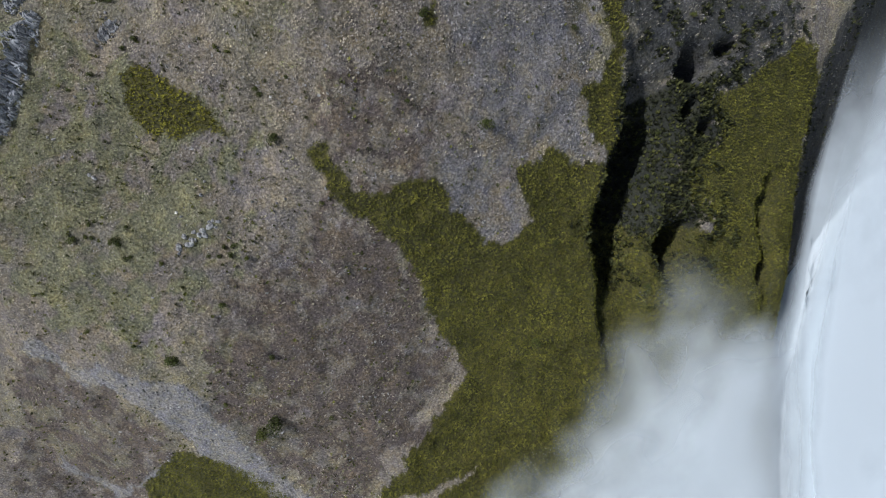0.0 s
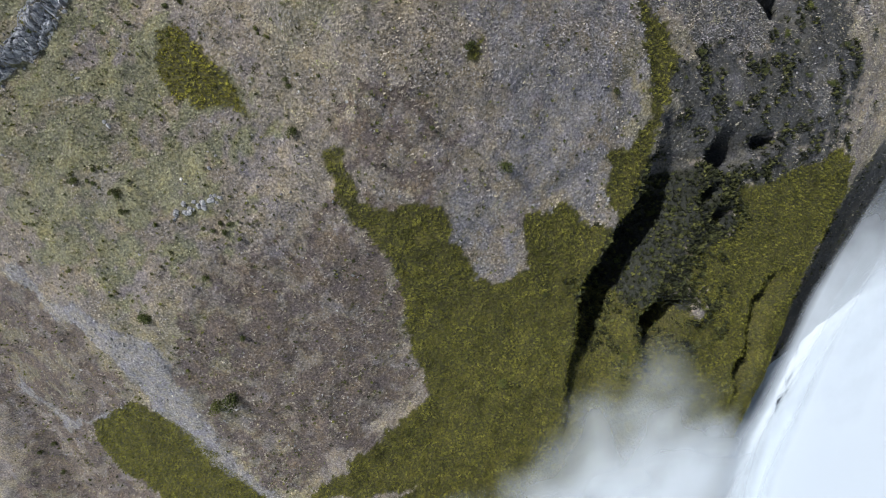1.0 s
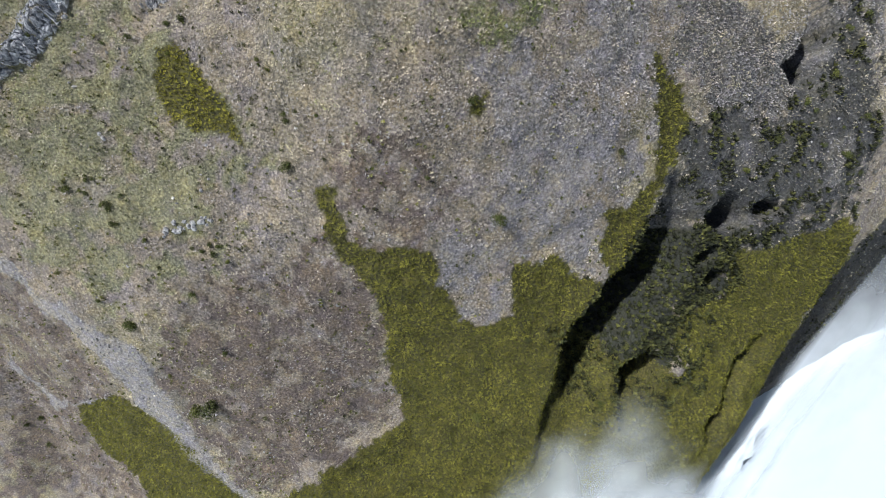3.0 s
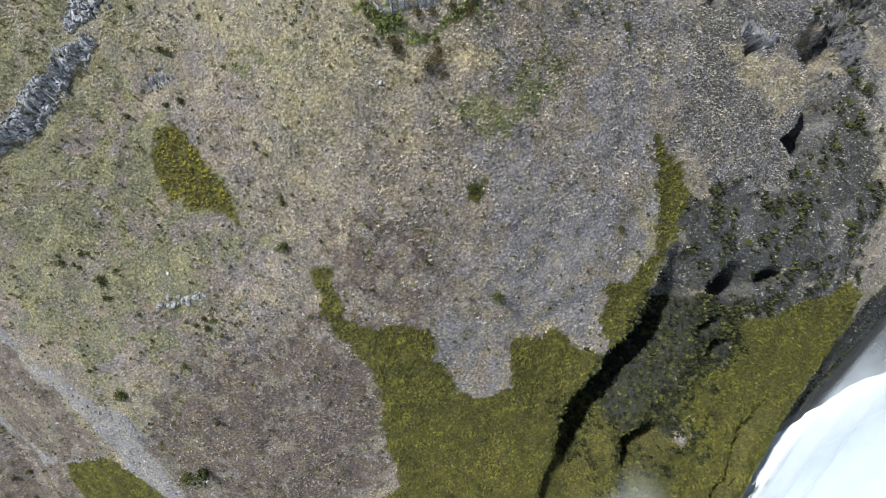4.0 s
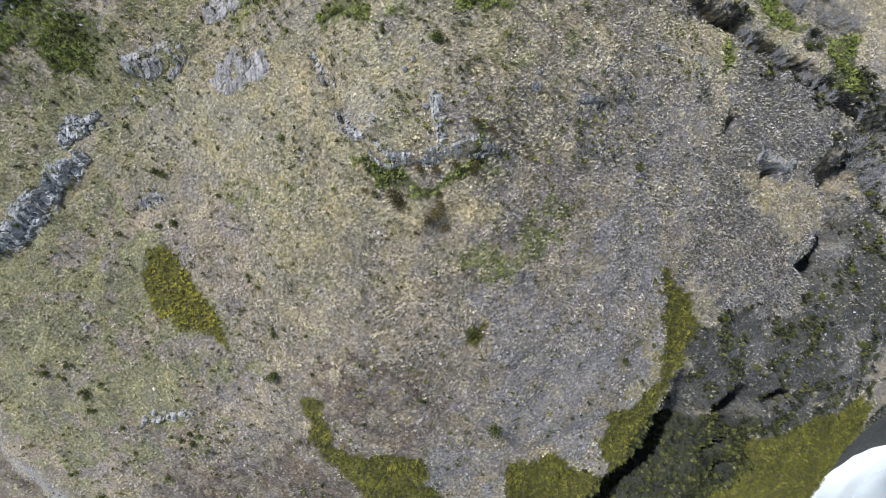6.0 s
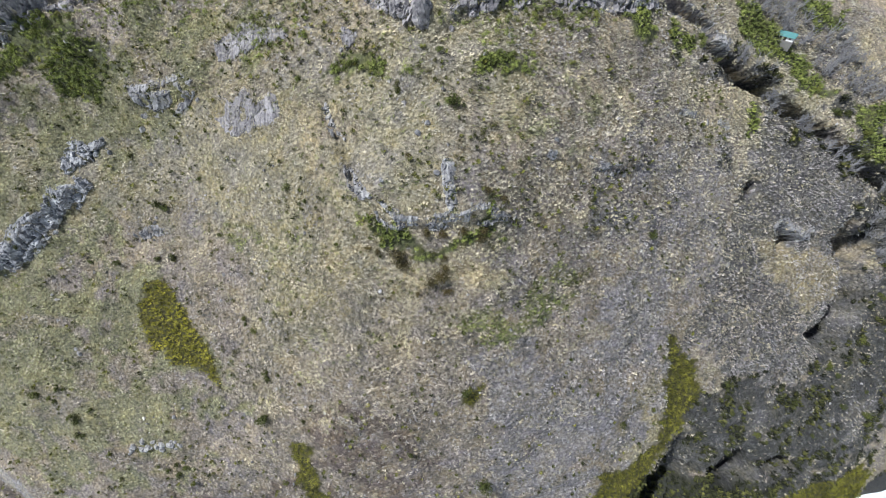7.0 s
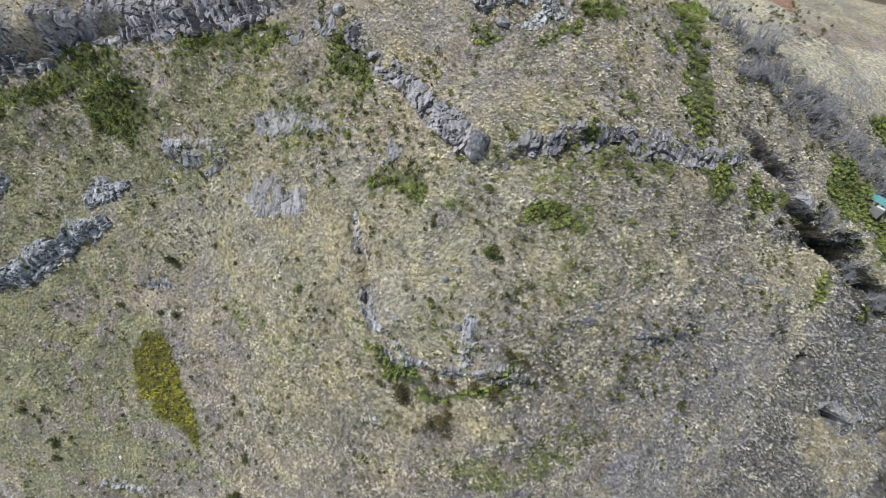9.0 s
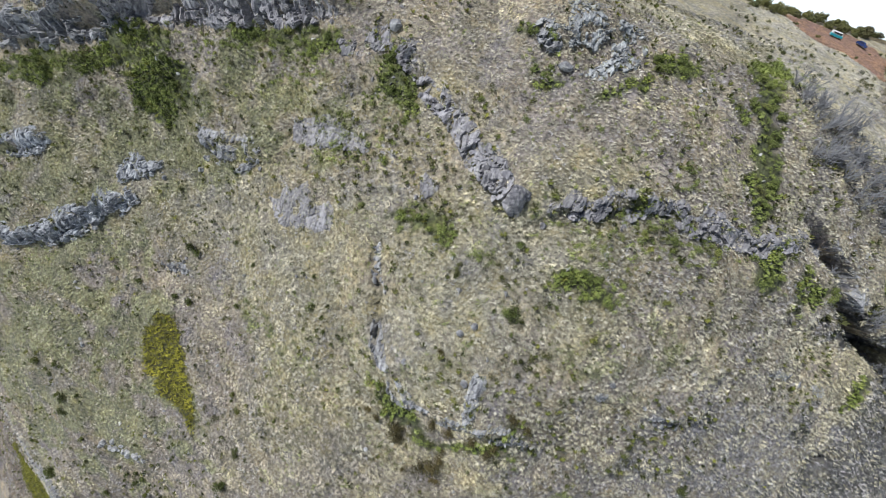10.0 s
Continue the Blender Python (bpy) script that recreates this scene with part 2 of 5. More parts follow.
BUSHES_FOOT = [(-98.1, -27.5, 1.3), (-87.7, -32.4, 1.0), (-84.6, -30.5, 0.7), (-88.5, -37.3, 0.9), (-94.8, -66.9, 2.2), (-83.3, -99.2, 3.9), (-88.6, -100.5, 2.5), (-39.4, -15.4, 0.8), (-42.9, -4.8, 0.6), (-39.0, -17.0, 0.8), (-31.6, -25.9, 0.6), (-31.9, -0.3, 0.5), (-95.2, -28.4, 0.8), (-110.3, -50.0, 0.8), (-101.8, -58.7, 0.8), (-101.2, -53.6, 0.6), (-73.8, -58.4, 1.2), (-63.2, -45.8, 1.0), (-66.0, -44.9, 0.9), (-70.2, -45.3, 0.7), (-70.7, -77.9, 1.3), (1.3, -111.2, 1.8), (8.3, -44.3, 2.0), (2.9, -16.8, 1.5), (41.3, -30.6, 1.3), (-55.4, -31.3, 0.7), (-61.7, -49.7, 0.9), (-64.7, 0.4, 0.7), (-74.1, 5.2, 1.1), (-97.3, 8.0, 0.7), (-81.0, -42.2, 0.9)]
BUSHES_LOW = [(-37.6, -45.0, 0.7), (-80.3, -49.8, 0.6), (-171.3, -116.8, 1.4), (-177.7, -118.2, 1.3), (-8.8, -32.0, 0.8), (-25.5, -61.7, 0.8), (-66.9, -105.2, 0.9), (-34.5, -61.1, 0.8), (-44.0, -71.0, 0.6), (16.7, -82.6, 1.2), (-41.3, -27.0, 1.6), (-91.2, -86.2, 0.9), (-174.6, -130.7, 1.4), (-162.1, -115.8, 1.1), (-24.6, -33.4, 0.4), (-17.5, -27.7, 0.4)]
BUSHES_MID = [(-60.4, 7.5, 1.0), (-63.8, 6.6, 0.8), (-48.1, 12.9, 0.7), (-43.2, -3.6, 0.7), (-38.9, -17.0, 0.7), (-36.3, -15.2, 0.6), (-31.5, -16.7, 0.6), (-33.3, 28.3, 0.5), (-31.9, 23.3, 0.9), (-28.0, 21.4, 0.6), (-15.9, 17.3, 0.8), (-13.8, 17.6, 0.7), (-47.0, 22.4, 0.7), (-52.7, 24.2, 0.6), (-57.2, 37.2, 0.8), (-63.2, 18.5, 1.1), (-41.3, -6.0, 0.6), (-11.8, -5.7, 0.5), (-92.6, -26.2, 0.8), (-93.5, -29.4, 0.8), (-89.1, -32.1, 0.9), (-88.2, -33.7, 1.0), (-87.4, -37.7, 0.8), (-101.6, -30.5, 0.5), (-65.1, -47.8, 1.1), (-67.8, -46.3, 0.8), (-94.7, -67.7, 1.5), (24.7, 22.6, 0.7), (40.0, 14.6, 1.2), (-2.0, 38.4, 1.4)]
BUSHES_CRAG = [(-11.3, 11.9, 1.4), (-10.3, 10.8, 0.9), (-4.1, 8.8, 1.3), (-2.9, 10.3, 1.0), (-5.3, 7.3, 1.1), (-2.2, 5.5, 0.8), (-2.8, 11.9, 0.8), (-6.2, 16.7, 1.0), (-3.6, 16.5, 0.9), (0.5, 17.2, 1.0), (3.1, 16.1, 0.9), (3.7, 17.5, 0.8), (-7.6, 5.3, 0.5), (-16.4, 13.8, 0.6), (-14.8, 13.2, 0.6), (3.7, 24.4, 0.8), (6.7, 22.9, 0.8), (-9.5, 29.7, 0.5), (8.0, 19.8, 0.6)]
BUSHES_TOP = [(-19.9, 45.2, 2.2), (-3.0, 38.6, 1.3), (-1.2, 36.1, 0.5), (-10.1, 63.8, 0.9), (-17.6, 64.2, 0.9), (-10.1, 71.1, 1.2), (-13.9, 76.7, 1.2), (4.7, 74.4, 1.4), (7.4, 79.9, 2.0), (10.8, 79.7, 1.3), (32.6, 56.5, 1.8), (53.3, 56.4, 2.4), (24.0, 80.2, 1.5), (26.5, 86.5, 2.2), (30.2, 80.7, 1.9), (30.7, 74.9, 2.1), (30.9, 68.4, 1.8), (20.1, 78.6, 0.9), (5.4, 47.2, 1.9), (7.7, 46.8, 1.3), (3.9, 45.8, 1.1), (-37.4, 54.9, 0.9), (-28.7, 55.6, 0.9), (-32.3, 61.0, 1.7), (-30.8, 48.3, 0.9), (-2.5, 55.3, 1.0), (15.0, 65.7, 1.2), (-7.1, 47.6, 1.5), (-4.3, 47.0, 1.1), (12.5, 54.5, 1.2), (16.9, 55.2, 1.2), (21.6, 55.1, 1.0)]
BUSHES_BROW = [(24.3, 55.6, 0.9), (19.2, 46.7, 0.7), (11.3, 49.4, 0.6), (3.7, 41.1, 0.6), (-44.3, 46.9, 0.8), (-46.1, 45.2, 0.6), (-37.1, 49.2, 0.8), (-33.6, 44.3, 0.6), (-29.4, 42.8, 0.8), (-63.8, 6.9, 0.7), (-61.7, 17.7, 1.2), (-81.3, 4.9, 0.9), (-35.9, 24.0, 0.5), (-108.4, 39.6, 3.5), (-103.9, 40.6, 2.8), (-85.5, 53.9, 2.6), (-80.3, 56.3, 2.2), (-85.8, 46.4, 1.6), (-80.0, 44.4, 2.0), (-76.9, 47.2, 1.8), (-60.6, 61.7, 2.1), (-55.3, 63.9, 1.8), (-49.6, 65.1, 1.8), (-50.0, 60.4, 1.4), (-46.5, 65.4, 1.4), (-72.5, 44.3, 1.1), (-82.2, 40.8, 1.6), (30.1, 33.6, 0.8), (-28.3, 50.2, 0.8)]
WHITE_STONES = [(-85.6, -16.3, 0.9), (-86.3, -15.3, 0.7), (-2.7, -4.7, 0.5), (-65.8, 34.0, 1.0), (-64.2, -30.7, 0.7), (-14.6, 5.6, 0.4), (-48.7, -0.5, 0.4), (-101.6, 3.1, 1.1), (112.7, -27.2, 0.5), (63.8, 7.2, 0.4), (105.0, -33.2, 0.5), (-26.8, -22.8, 0.4)]
BOULDERS = [(-11.6, 53.6, 1.7), (-9.8, 55.6, 1.3), (-7.0, 52.8, 2.5), (-6.3, 35.3, 0.6), (-7.8, 33.6, 0.6), (-4.7, 27.4, 0.6), (-13.8, 26.0, 0.5), (16.1, 33.4, 0.5), (-35.3, 70.8, 1.3), (-7.4, 73.5, 1.1)]

# ---- landform: a steep spur in slope coordinates: u along the contour, s up the slope ----
SLOPE = radians(56.64)
CS, SS = math.cos(SLOPE), math.sin(SLOPE)
CUBIC = [12.97, 2.29, -18.71, -8.21, 0.1, -3.71, 0.97, -14.13, -1.76, 0.31]
KNOLLS = [(-140, -110, -2.8), (-140, -70, 0.7), (-140, 10, 1.4), (-140, 50, 6.1), (-100, -70, 3.0), (-100, -30, 3.4), (-100, 10, -2.9), (-100, 90, 4.8), (-60, -30, -2.3), (-60, 10, -4.4), (-60, 50, -6.1), (-20, -110, -6.7), (-20, -30, 4.3), (-20, 10, 4.1), (-20, 50, 3.8), (20, -110, -0.4), (20, -30, -0.8), (20, 10, 2.2), (20, 50, 7.1), (20, 90, -4.3), (60, -110, 3.4), (60, -70, -3.7), (60, 10, -2.6), (60, 50, -5.3), (100, 10, -2.9), (100, 90, -5.8), (140, -70, -1.8), (140, -30, 3.1), (140, 10, 1.7), (140, 50, 5.0), (140, 90, 7.3)]

SWELLS_WEST = [(-100, -30, -0.6), (-80, 10, -0.5), (-40, -70, -0.6), (-40, 30, -0.6), (-40, 50, 0.9), (-20, -70, -0.7), (-20, -50, 0.5), (-20, 50, -0.6), (-20, 70, -0.6), (0, -70, 1.1), (0, -30, -0.5), (0, -10, 0.5), (0, 30, 0.7), (0, 70, 0.8)]
SWELLS_EAST = [(20, -90, 0.9), (20, -70, -1.3), (20, -50, -0.5), (20, -30, 0.9), (20, 30, -0.7), (20, 50, -0.9), (60, -90, 2.0), (60, -70, 2.6), (60, -30, -0.6), (80, -90, -1.1), (80, 30, 0.5), (100, -50, 0.8), (100, -10, -1.0), (100, 10, 0.7), (100, 50, -0.5)]
SWELLS = SWELLS_WEST + SWELLS_EAST


def soft(x, w):
    return w * np.logaddexp(0.0, np.asarray(x, float) / w)


def vnoise(x, y, seed=0):
    """Smooth value noise from 0 to 1."""
    x, y = np.broadcast_arrays(np.asarray(x, float), np.asarray(y, float))
    xi, yi = np.floor(x), np.floor(y)
    fx, fy = x - xi, y - yi
    fx, fy = fx * fx * (3 - 2 * fx), fy * fy * (3 - 2 * fy)

    def lattice(a, b):
        k = np.sin(a * 127.1 + b * 311.7 + seed * 74.7) * 43758.5453
        return k - np.floor(k)
    top = lattice(xi, yi) * (1 - fx) + lattice(xi + 1, yi) * fx
    low = lattice(xi, yi + 1) * (1 - fx) + lattice(xi + 1, yi + 1) * fx
    return top * (1 - fy) + low * fy


def cells(x, y, seed=0):
    """Voronoi cells: a random number for each cell, the distance to its border, and the way from its middle."""
    xi, yi = np.floor(x), np.floor(y)
    best, second, number, du, dv = np.full(x.shape, 9.0), np.full(x.shape, 9.0), np.zeros(x.shape), np.zeros(x.shape), np.zeros(x.shape)
    for i in (-1, 0, 1):
        for j in (-1, 0, 1):
            a, b = xi + i, yi + j
            k = np.sin(a * 12.99 + b * 78.23 + seed * 3.7) * 43758.5453
            k = k - np.floor(k)
            m = np.sin(a * 39.35 + b * 11.14 + seed * 5.1) * 24634.6345
            m = m - np.floor(m)
            d = np.hypot(a + k - x, b + m - y)
            nearer = d < best
            second = np.where(nearer, best, np.minimum(second, d))
            number = np.where(nearer, (k * 7.13 + m * 3.7) % 1.0, number)
            du, dv = np.where(nearer, x - a - k, du), np.where(nearer, y - b - m, dv)
            best = np.where(nearer, d, best)
    return number, second - best, du, dv


def beside(line, u, v):
    """Distance from a polyline, signed: plus on the side of growing u."""
    best, side = np.full(np.shape(u), 1e9), np.zeros(np.shape(u))
    for (a, b), (c, d) in zip(line, line[1:]):
        k = np.clip(((u - a) * (c - a) + (v - b) * (d - b)) / ((c - a) ** 2 + (d - b) ** 2), 0, 1)
        e = np.hypot(u - a - k * (c - a), v - b - k * (d - b))
        sign = np.where(u > a + k * (c - a), 1.0, -1.0)
        side = np.where(e < best, sign, side)
        best = np.minimum(best, e)
    return best * side


def drop(line, u, v, wall, floor, reach):
    """A steep fall along an edge, deep as its corners say, on the side to the left of its run, with a floor that rises again within reach."""
    best, side, deep = np.full(np.shape(u), 1e9), np.zeros(np.shape(u)), np.zeros(np.shape(u))
    for (a, b, e), (c, d, f) in zip(line, line[1:]):
        k = np.clip(((u - a) * (c - a) + (v - b) * (d - b)) / ((c - a) ** 2 + (d - b) ** 2), 0, 1)
        r = np.hypot(u - a - k * (c - a), v - b - k * (d - b))
        near = r < best
        side = np.where(near, r * np.sign((c - a) * (v - b) - (d - b) * (u - a)), side)
        deep = np.where(near, e + k * (f - e), deep)
        best = np.minimum(best, r)
    fall = np.clip(side / wall, 0, 1)
    rise = np.clip((side - wall - floor) / reach, 0, 1)
    return deep * fall * fall * (3 - 2 * fall) * (1 - rise * rise * (3 - 2 * rise))


def crest(u):
    """The s at which the slope breaks into the plateau."""
    return 84 + 0.5 * soft(-u - 25, 12)


def rim(s):
    """The u at which the gully's far bank breaks off into the valley."""
    return np.interp(s, [-400, -178, -150, -143, -118, -100, -77, -60, 200], [10, 69, 79, 84, 103, 113, 136, 155, 430])


def ledge(band, u, v, sign):
    """The step of a rock band: the ground above stands proud of the ground below."""
    best, side, half = np.full(np.shape(u), 1e9), np.zeros(np.shape(u)), np.ones(np.shape(u))
    for (a, b, e0), (c, d, f0) in zip(band, band[1:]):
        n = math.hypot(c - a, d - b)
        k = np.clip(((u - a) * (c - a) + (v - b) * (d - b)) / n ** 2, 0, 1)
        e = np.hypot(u - a - k * (c - a), v - b - k * (d - b))
        across = ((v - b) * (c - a) - (u - a) * (d - b)) / n * (1 if c > a else -1)
        side = np.where(e < best, np.where(np.abs(across) < e - 1e-6, across, e * np.sign(across)), side)
        half = np.where(e < best, e0 + k * (f0 - e0), half)
        best = np.minimum(best, e)
    side, past = sign * side, np.sqrt(np.maximum(best ** 2 - side ** 2, 0))
    rise = np.clip((side + 0.6 * half) / (1.2 * half), 0, 1)
    return 0.7 * half * rise * rise * (3 - 2 * rise) * np.exp(-np.maximum(side, 0) / (4 * half + 4)) * np.exp(-(past / (half + 1)) ** 2)


STEPS = [(TOP_BAND, 1), (TOP_WALL, 1), (DIAGONAL_BAND, 1), (SUMMIT_CLIFF, 1), (RIGHT_BAND, 1), (LEFT_CLIFF, 1), (CRAG, 1), (CRAG_WALL, 1), (MIDDLE_SLAB, 1),
         (FAR_LEFT_BAND, 1), (LEDGE, 1), (LOWER_LEDGE, 1), (SMALL_LEDGE, 1), (BEND_ROCK, 1)]


def relief(u, v):
    a, b = np.clip(u, -170, 150) / 100, np.clip(v, -150, 95) / 100
    h = sum(c * a ** i * b ** j for c, (i, j) in zip(CUBIC, [(i, j) for i in range(4) for j in range(4 - i)]))
    for x, y, g in KNOLLS:
        h = h + g * np.exp(-((u - x) ** 2 + (v - y) ** 2) / 1352.0)
    h = h + 2.2 * np.exp(-((u + 4) ** 2 / 500.0 + (v - 30) ** 2 / 160.0))       # crag
    for x, y, g in SWELLS:
        h = h + g * np.exp(-((u - x) ** 2 + (v - y) ** 2) / 450.0)
    rough_u, rough_v = u + 2.4 * vnoise(u / 4, v / 4, 53) - 1.2, v + 2.4 * vnoise(u / 4, v / 4, 54) - 1.2
    h = h - drop(RIDGE_EDGE, rough_u, rough_v, 2.6, 8.0, 12.0) - drop(RIB_EDGE, rough_u, rough_v, 2.0, 3.0, 8.0)
    h = h - drop(HUT_EDGE, rough_u, rough_v, 2.6, 1.2, 2.0) - drop(BEND_EDGE, rough_u, rough_v, 1.6, 5.0, 4.0) - drop(ARM_EDGE, rough_u, rough_v, 1.6, 1.4, 2.0)
    h = h - drop(CRAG_EDGE, rough_u, rough_v, 0.8, 0.7, 5.0)
    for band, sign in STEPS:
        h = h + ledge(band, u, v, sign)
    rough_u, rough_v = u + 4 * vnoise(u / 6, v / 6, 55) - 2, v + 4 * vnoise(u / 6, v / 6, 56) - 2
    for x, y, r in PITS:
        h = h - 2.4 * r * np.exp(-(((rough_u - x) ** 2 + (rough_v - y) ** 2) / (r * r)) ** 1.6)
    h = h + 1.6 * vnoise(u / 11, v / 11, 1) + 0.8 * vnoise(u / 5, v / 5, 2) + 0.8 * vnoise(u / 3, v / 3, 3) - 1.6
    return h


def land(u, s):
    """World places of slope coordinates."""
    u, s = np.asarray(u, float), np.asarray(s, float)
    up = soft(s - crest(u), 3.0)
    down = soft(-s - 250, 10.0)
    v = s - up + down
    h = relief(u, v)
    z = 150 + v * SS + h * CS - 0.1 * down
    z = z + (214 + 0.02 * np.minimum(up, 200) - z) * (1 - np.exp(-up / 28.0)) * (s > 0)
    z = z - 450 * (1 - np.exp(-soft(s - 158 - 0.12 * (u - 55), 4.0) / 300))
    z = z - 330 * (1 - np.exp(-soft(u - rim(s) - 2, 2.0) / 95)) - 60 * (1 - np.exp(-soft(-u - 170, 10) / 200))
    return np.stack([u + 0 * s, v * CS - h * SS + up - down, z], -1)


# ---- materials ----
def shader(name):
    m = bpy.data.materials.new(name)
    m.use_nodes = True
    t = m.node_tree
    return m, t, t.nodes["Principled BSDF"]


def link(t, a, b):
    t.links.new(a, b)


def noise_node(t, scale, detail=4.0, rough=0.6, coords="Object"):
    c = t.nodes.new("ShaderNodeTexCoord")
    n = t.nodes.new("ShaderNodeTexNoise")
    n.inputs["Scale"].default_value, n.inputs["Detail"].default_value, n.inputs["Roughness"].default_value = scale, detail, rough
    link(t, c.outputs[coords], n.inputs["Vector"])
    return n.outputs[0]


def ramp(t, value, stops):
    r = t.nodes.new("ShaderNodeValToRGB")
    e = r.color_ramp.elements
    while len(e) < len(stops):
        e.new(0.5)
    for k, (at, colour) in zip(e, stops):
        k.position, k.color = at, (*colour, 1)
    link(t, value, r.inputs[0])
    return r.outputs[0]


def mix(t, how, factor, a, b):
    n = t.nodes.new("ShaderNodeMix")
    n.data_type, n.blend_type = "RGBA", how
    for value, socket in ((factor, n.inputs[0]), (a, n.inputs[6]), (b, n.inputs[7])):
        if isinstance(value, float):
            socket.default_value = value
        elif isinstance(value, tuple):
            socket.default_value = (*value, 1)
        else:
            link(t, value, socket)
    return n.outputs[2]


def bump(t, bsdf, height, strength, distance):
    b = t.nodes.new("ShaderNodeBump")
    b.inputs["Strength"].default_value, b.inputs["Distance"].default_value = strength, distance
    link(t, height, b.inputs["Height"])
    link(t, b.outputs[0], bsdf.inputs["Normal"])


def plant_material(name, stops, patch=(0.75, 1.25), rough=0.85):
    """Foliage whose hue changes from plant to plant, and in broad patches."""
    m, t, b = shader(name)
    g = t.nodes.new("ShaderNodeNewGeometry")
    c = ramp(t, g.outputs["Random Per Island"], stops)
    low, high = patch
    broad = ramp(t, noise_node(t, 0.09, 4, 0.65), [(0.3, (low, low * 0.98, low * 1.04)), (0.48, (1.0, 1.0, 1.0)), (0.7, (high * 1.03, high, high * 0.88))])
    clump = ramp(t, noise_node(t, 0.42, 4, 0.6), [(0.32, (0.45, 0.47, 0.42)), (0.42, (0.85, 0.86, 0.82)), (0.54, (1.05,) * 3), (0.68, (1.6, 1.57, 1.5))])
    link(t, mix(t, "MULTIPLY", 1.0, mix(t, "MULTIPLY", 1.0, c, broad), clump), b.inputs["Base Color"])
    b.inputs["Roughness"].default_value = rough
    b.inputs["Specular IOR Level"].default_value = 0.2
    return m


def thing_foliage(name, stops):
    """Foliage whose hue changes from bush to bush and from leaf to leaf."""
    m, t, b = shader(name)
    g, o = t.nodes.new("ShaderNodeNewGeometry"), t.nodes.new("ShaderNodeObjectInfo")
    c = ramp(t, o.outputs["Random"], stops)
    leaf = ramp(t, g.outputs["Random Per Island"], [(0.0, (0.75,) * 3), (1.0, (1.22,) * 3)])
    link(t, mix(t, "MULTIPLY", 1.0, c, leaf), b.inputs["Base Color"])
    b.inputs["Roughness"].default_value = 0.75
    b.inputs["Specular IOR Level"].default_value = 0.25
    return m


def plain(name, colour, rough=0.6, metal=0.0, grain=8.0, depth=0.18):
    m, t, b = shader(name)
    n = ramp(t, noise_node(t, grain, 5), [(0.25, tuple(c * (1 - depth) for c in colour)), (0.75, tuple(min(1, c * (1 + depth)) for c in colour))])
    link(t, n, b.inputs["Base Color"])
    b.inputs["Roughness"].default_value, b.inputs["Metallic"].default_value = rough, metal
    return m


def earth_material():
    """Soil under tussocks: clumps about half a metre wide with gaps darkened as painted micro-shadow, fibres and broad
    patches.
    """
    m, t, b = shader("earth")
    a = t.nodes.new("ShaderNodeAttribute")
    a.attribute_name = "soil"
    c0 = t.nodes.new("ShaderNodeTexCoord")
    v = t.nodes.new("ShaderNodeTexVoronoi")
    v.inputs["Scale"].default_value, v.inputs["Randomness"].default_value = 1.25, 1.0
    link(t, c0.outputs["Object"], v.inputs["Vector"])
    # clump and fine darken the colour where small shadows lie between tussocks
    clump = ramp(t, v.outputs["Distance"], [(0.1, (1.2,) * 3), (0.4, (1.02,) * 3), (0.75, (0.75,) * 3)])
    fine = ramp(t, noise_node(t, 1.7, 8, 0.72), [(0.34, (0.4,) * 3), (0.5, (0.97,) * 3), (0.66, (1.6,) * 3)])
    broad = ramp(t, noise_node(t, 0.12, 5), [(0.3, (0.8, 0.82, 0.85)), (0.7, (1.2, 1.15, 1.05))])
    hue = ramp(t, noise_node(t, 0.28, 7, 0.7), [(0.36, (0.88, 0.87, 1.0)), (0.5, (1.0, 0.99, 0.98)), (0.62, (1.14, 1.07, 0.88))])
    c = mix(t, "MULTIPLY", 1.0, mix(t, "MULTIPLY", 1.0, a.outputs["Color"], hue), mix(t, "MULTIPLY", 1.0, clump, fine))
    link(t, mix(t, "MULTIPLY", 1.0, c, broad), b.inputs["Base Color"])
    b.inputs["Roughness"].default_value = 0.95
    bump(t, b, noise_node(t, 1.7, 8, 0.72), 1.0, 0.5)
    return m


def rock_material(name, dark, light, lichen):
    """Weathered basalt: broad tones, flecks, dark water streaks down the face and pale lichen."""
    m, t, b = shader(name)
    c = ramp(t, noise_node(t, 0.35, 6, 0.65), [(0.3, dark), (0.7, light)])
    fleck = ramp(t, noise_node(t, 3.5, 8, 0.75), [(0.3, (0.6,) * 3), (0.5, (1.0,) * 3), (0.72, (1.35,) * 3)])
    c = mix(t, "MULTIPLY", 1.0, c, fleck)
    k, squeeze, w = t.nodes.new("ShaderNodeTexCoord"), t.nodes.new("ShaderNodeMapping"), t.nodes.new("ShaderNodeTexNoise")
    squeeze.inputs["Scale"].default_value = (2.2, 0.35, 0.35)
    w.inputs["Scale"].default_value, w.inputs["Detail"].default_value = 1.0, 5
    link(t, k.outputs["Object"], squeeze.inputs[0])
    link(t, squeeze.outputs[0], w.inputs["Vector"])
    c = mix(t, "MULTIPLY", 1.0, c, ramp(t, w.outputs[0], [(0.38, (0.5, 0.5, 0.53)), (0.52, (1.0,) * 3)]))
    tone = t.nodes.new("ShaderNodeAttribute")
    tone.attribute_name = "tone"
    c = mix(t, "MULTIPLY", 1.0, c, tone.outputs["Color"])
    spots = ramp(t, noise_node(t, 1.1, 7, 0.75), [(0.53, (0, 0, 0)), (0.68, (1, 1, 1))])
    link(t, mix(t, "MIX", spots, c, lichen), b.inputs["Base Color"])
    b.inputs["Roughness"].default_value = 0.9
    bump(t, b, noise_node(t, 2.2, 9, 0.78), 1.0, 0.22)
    return m


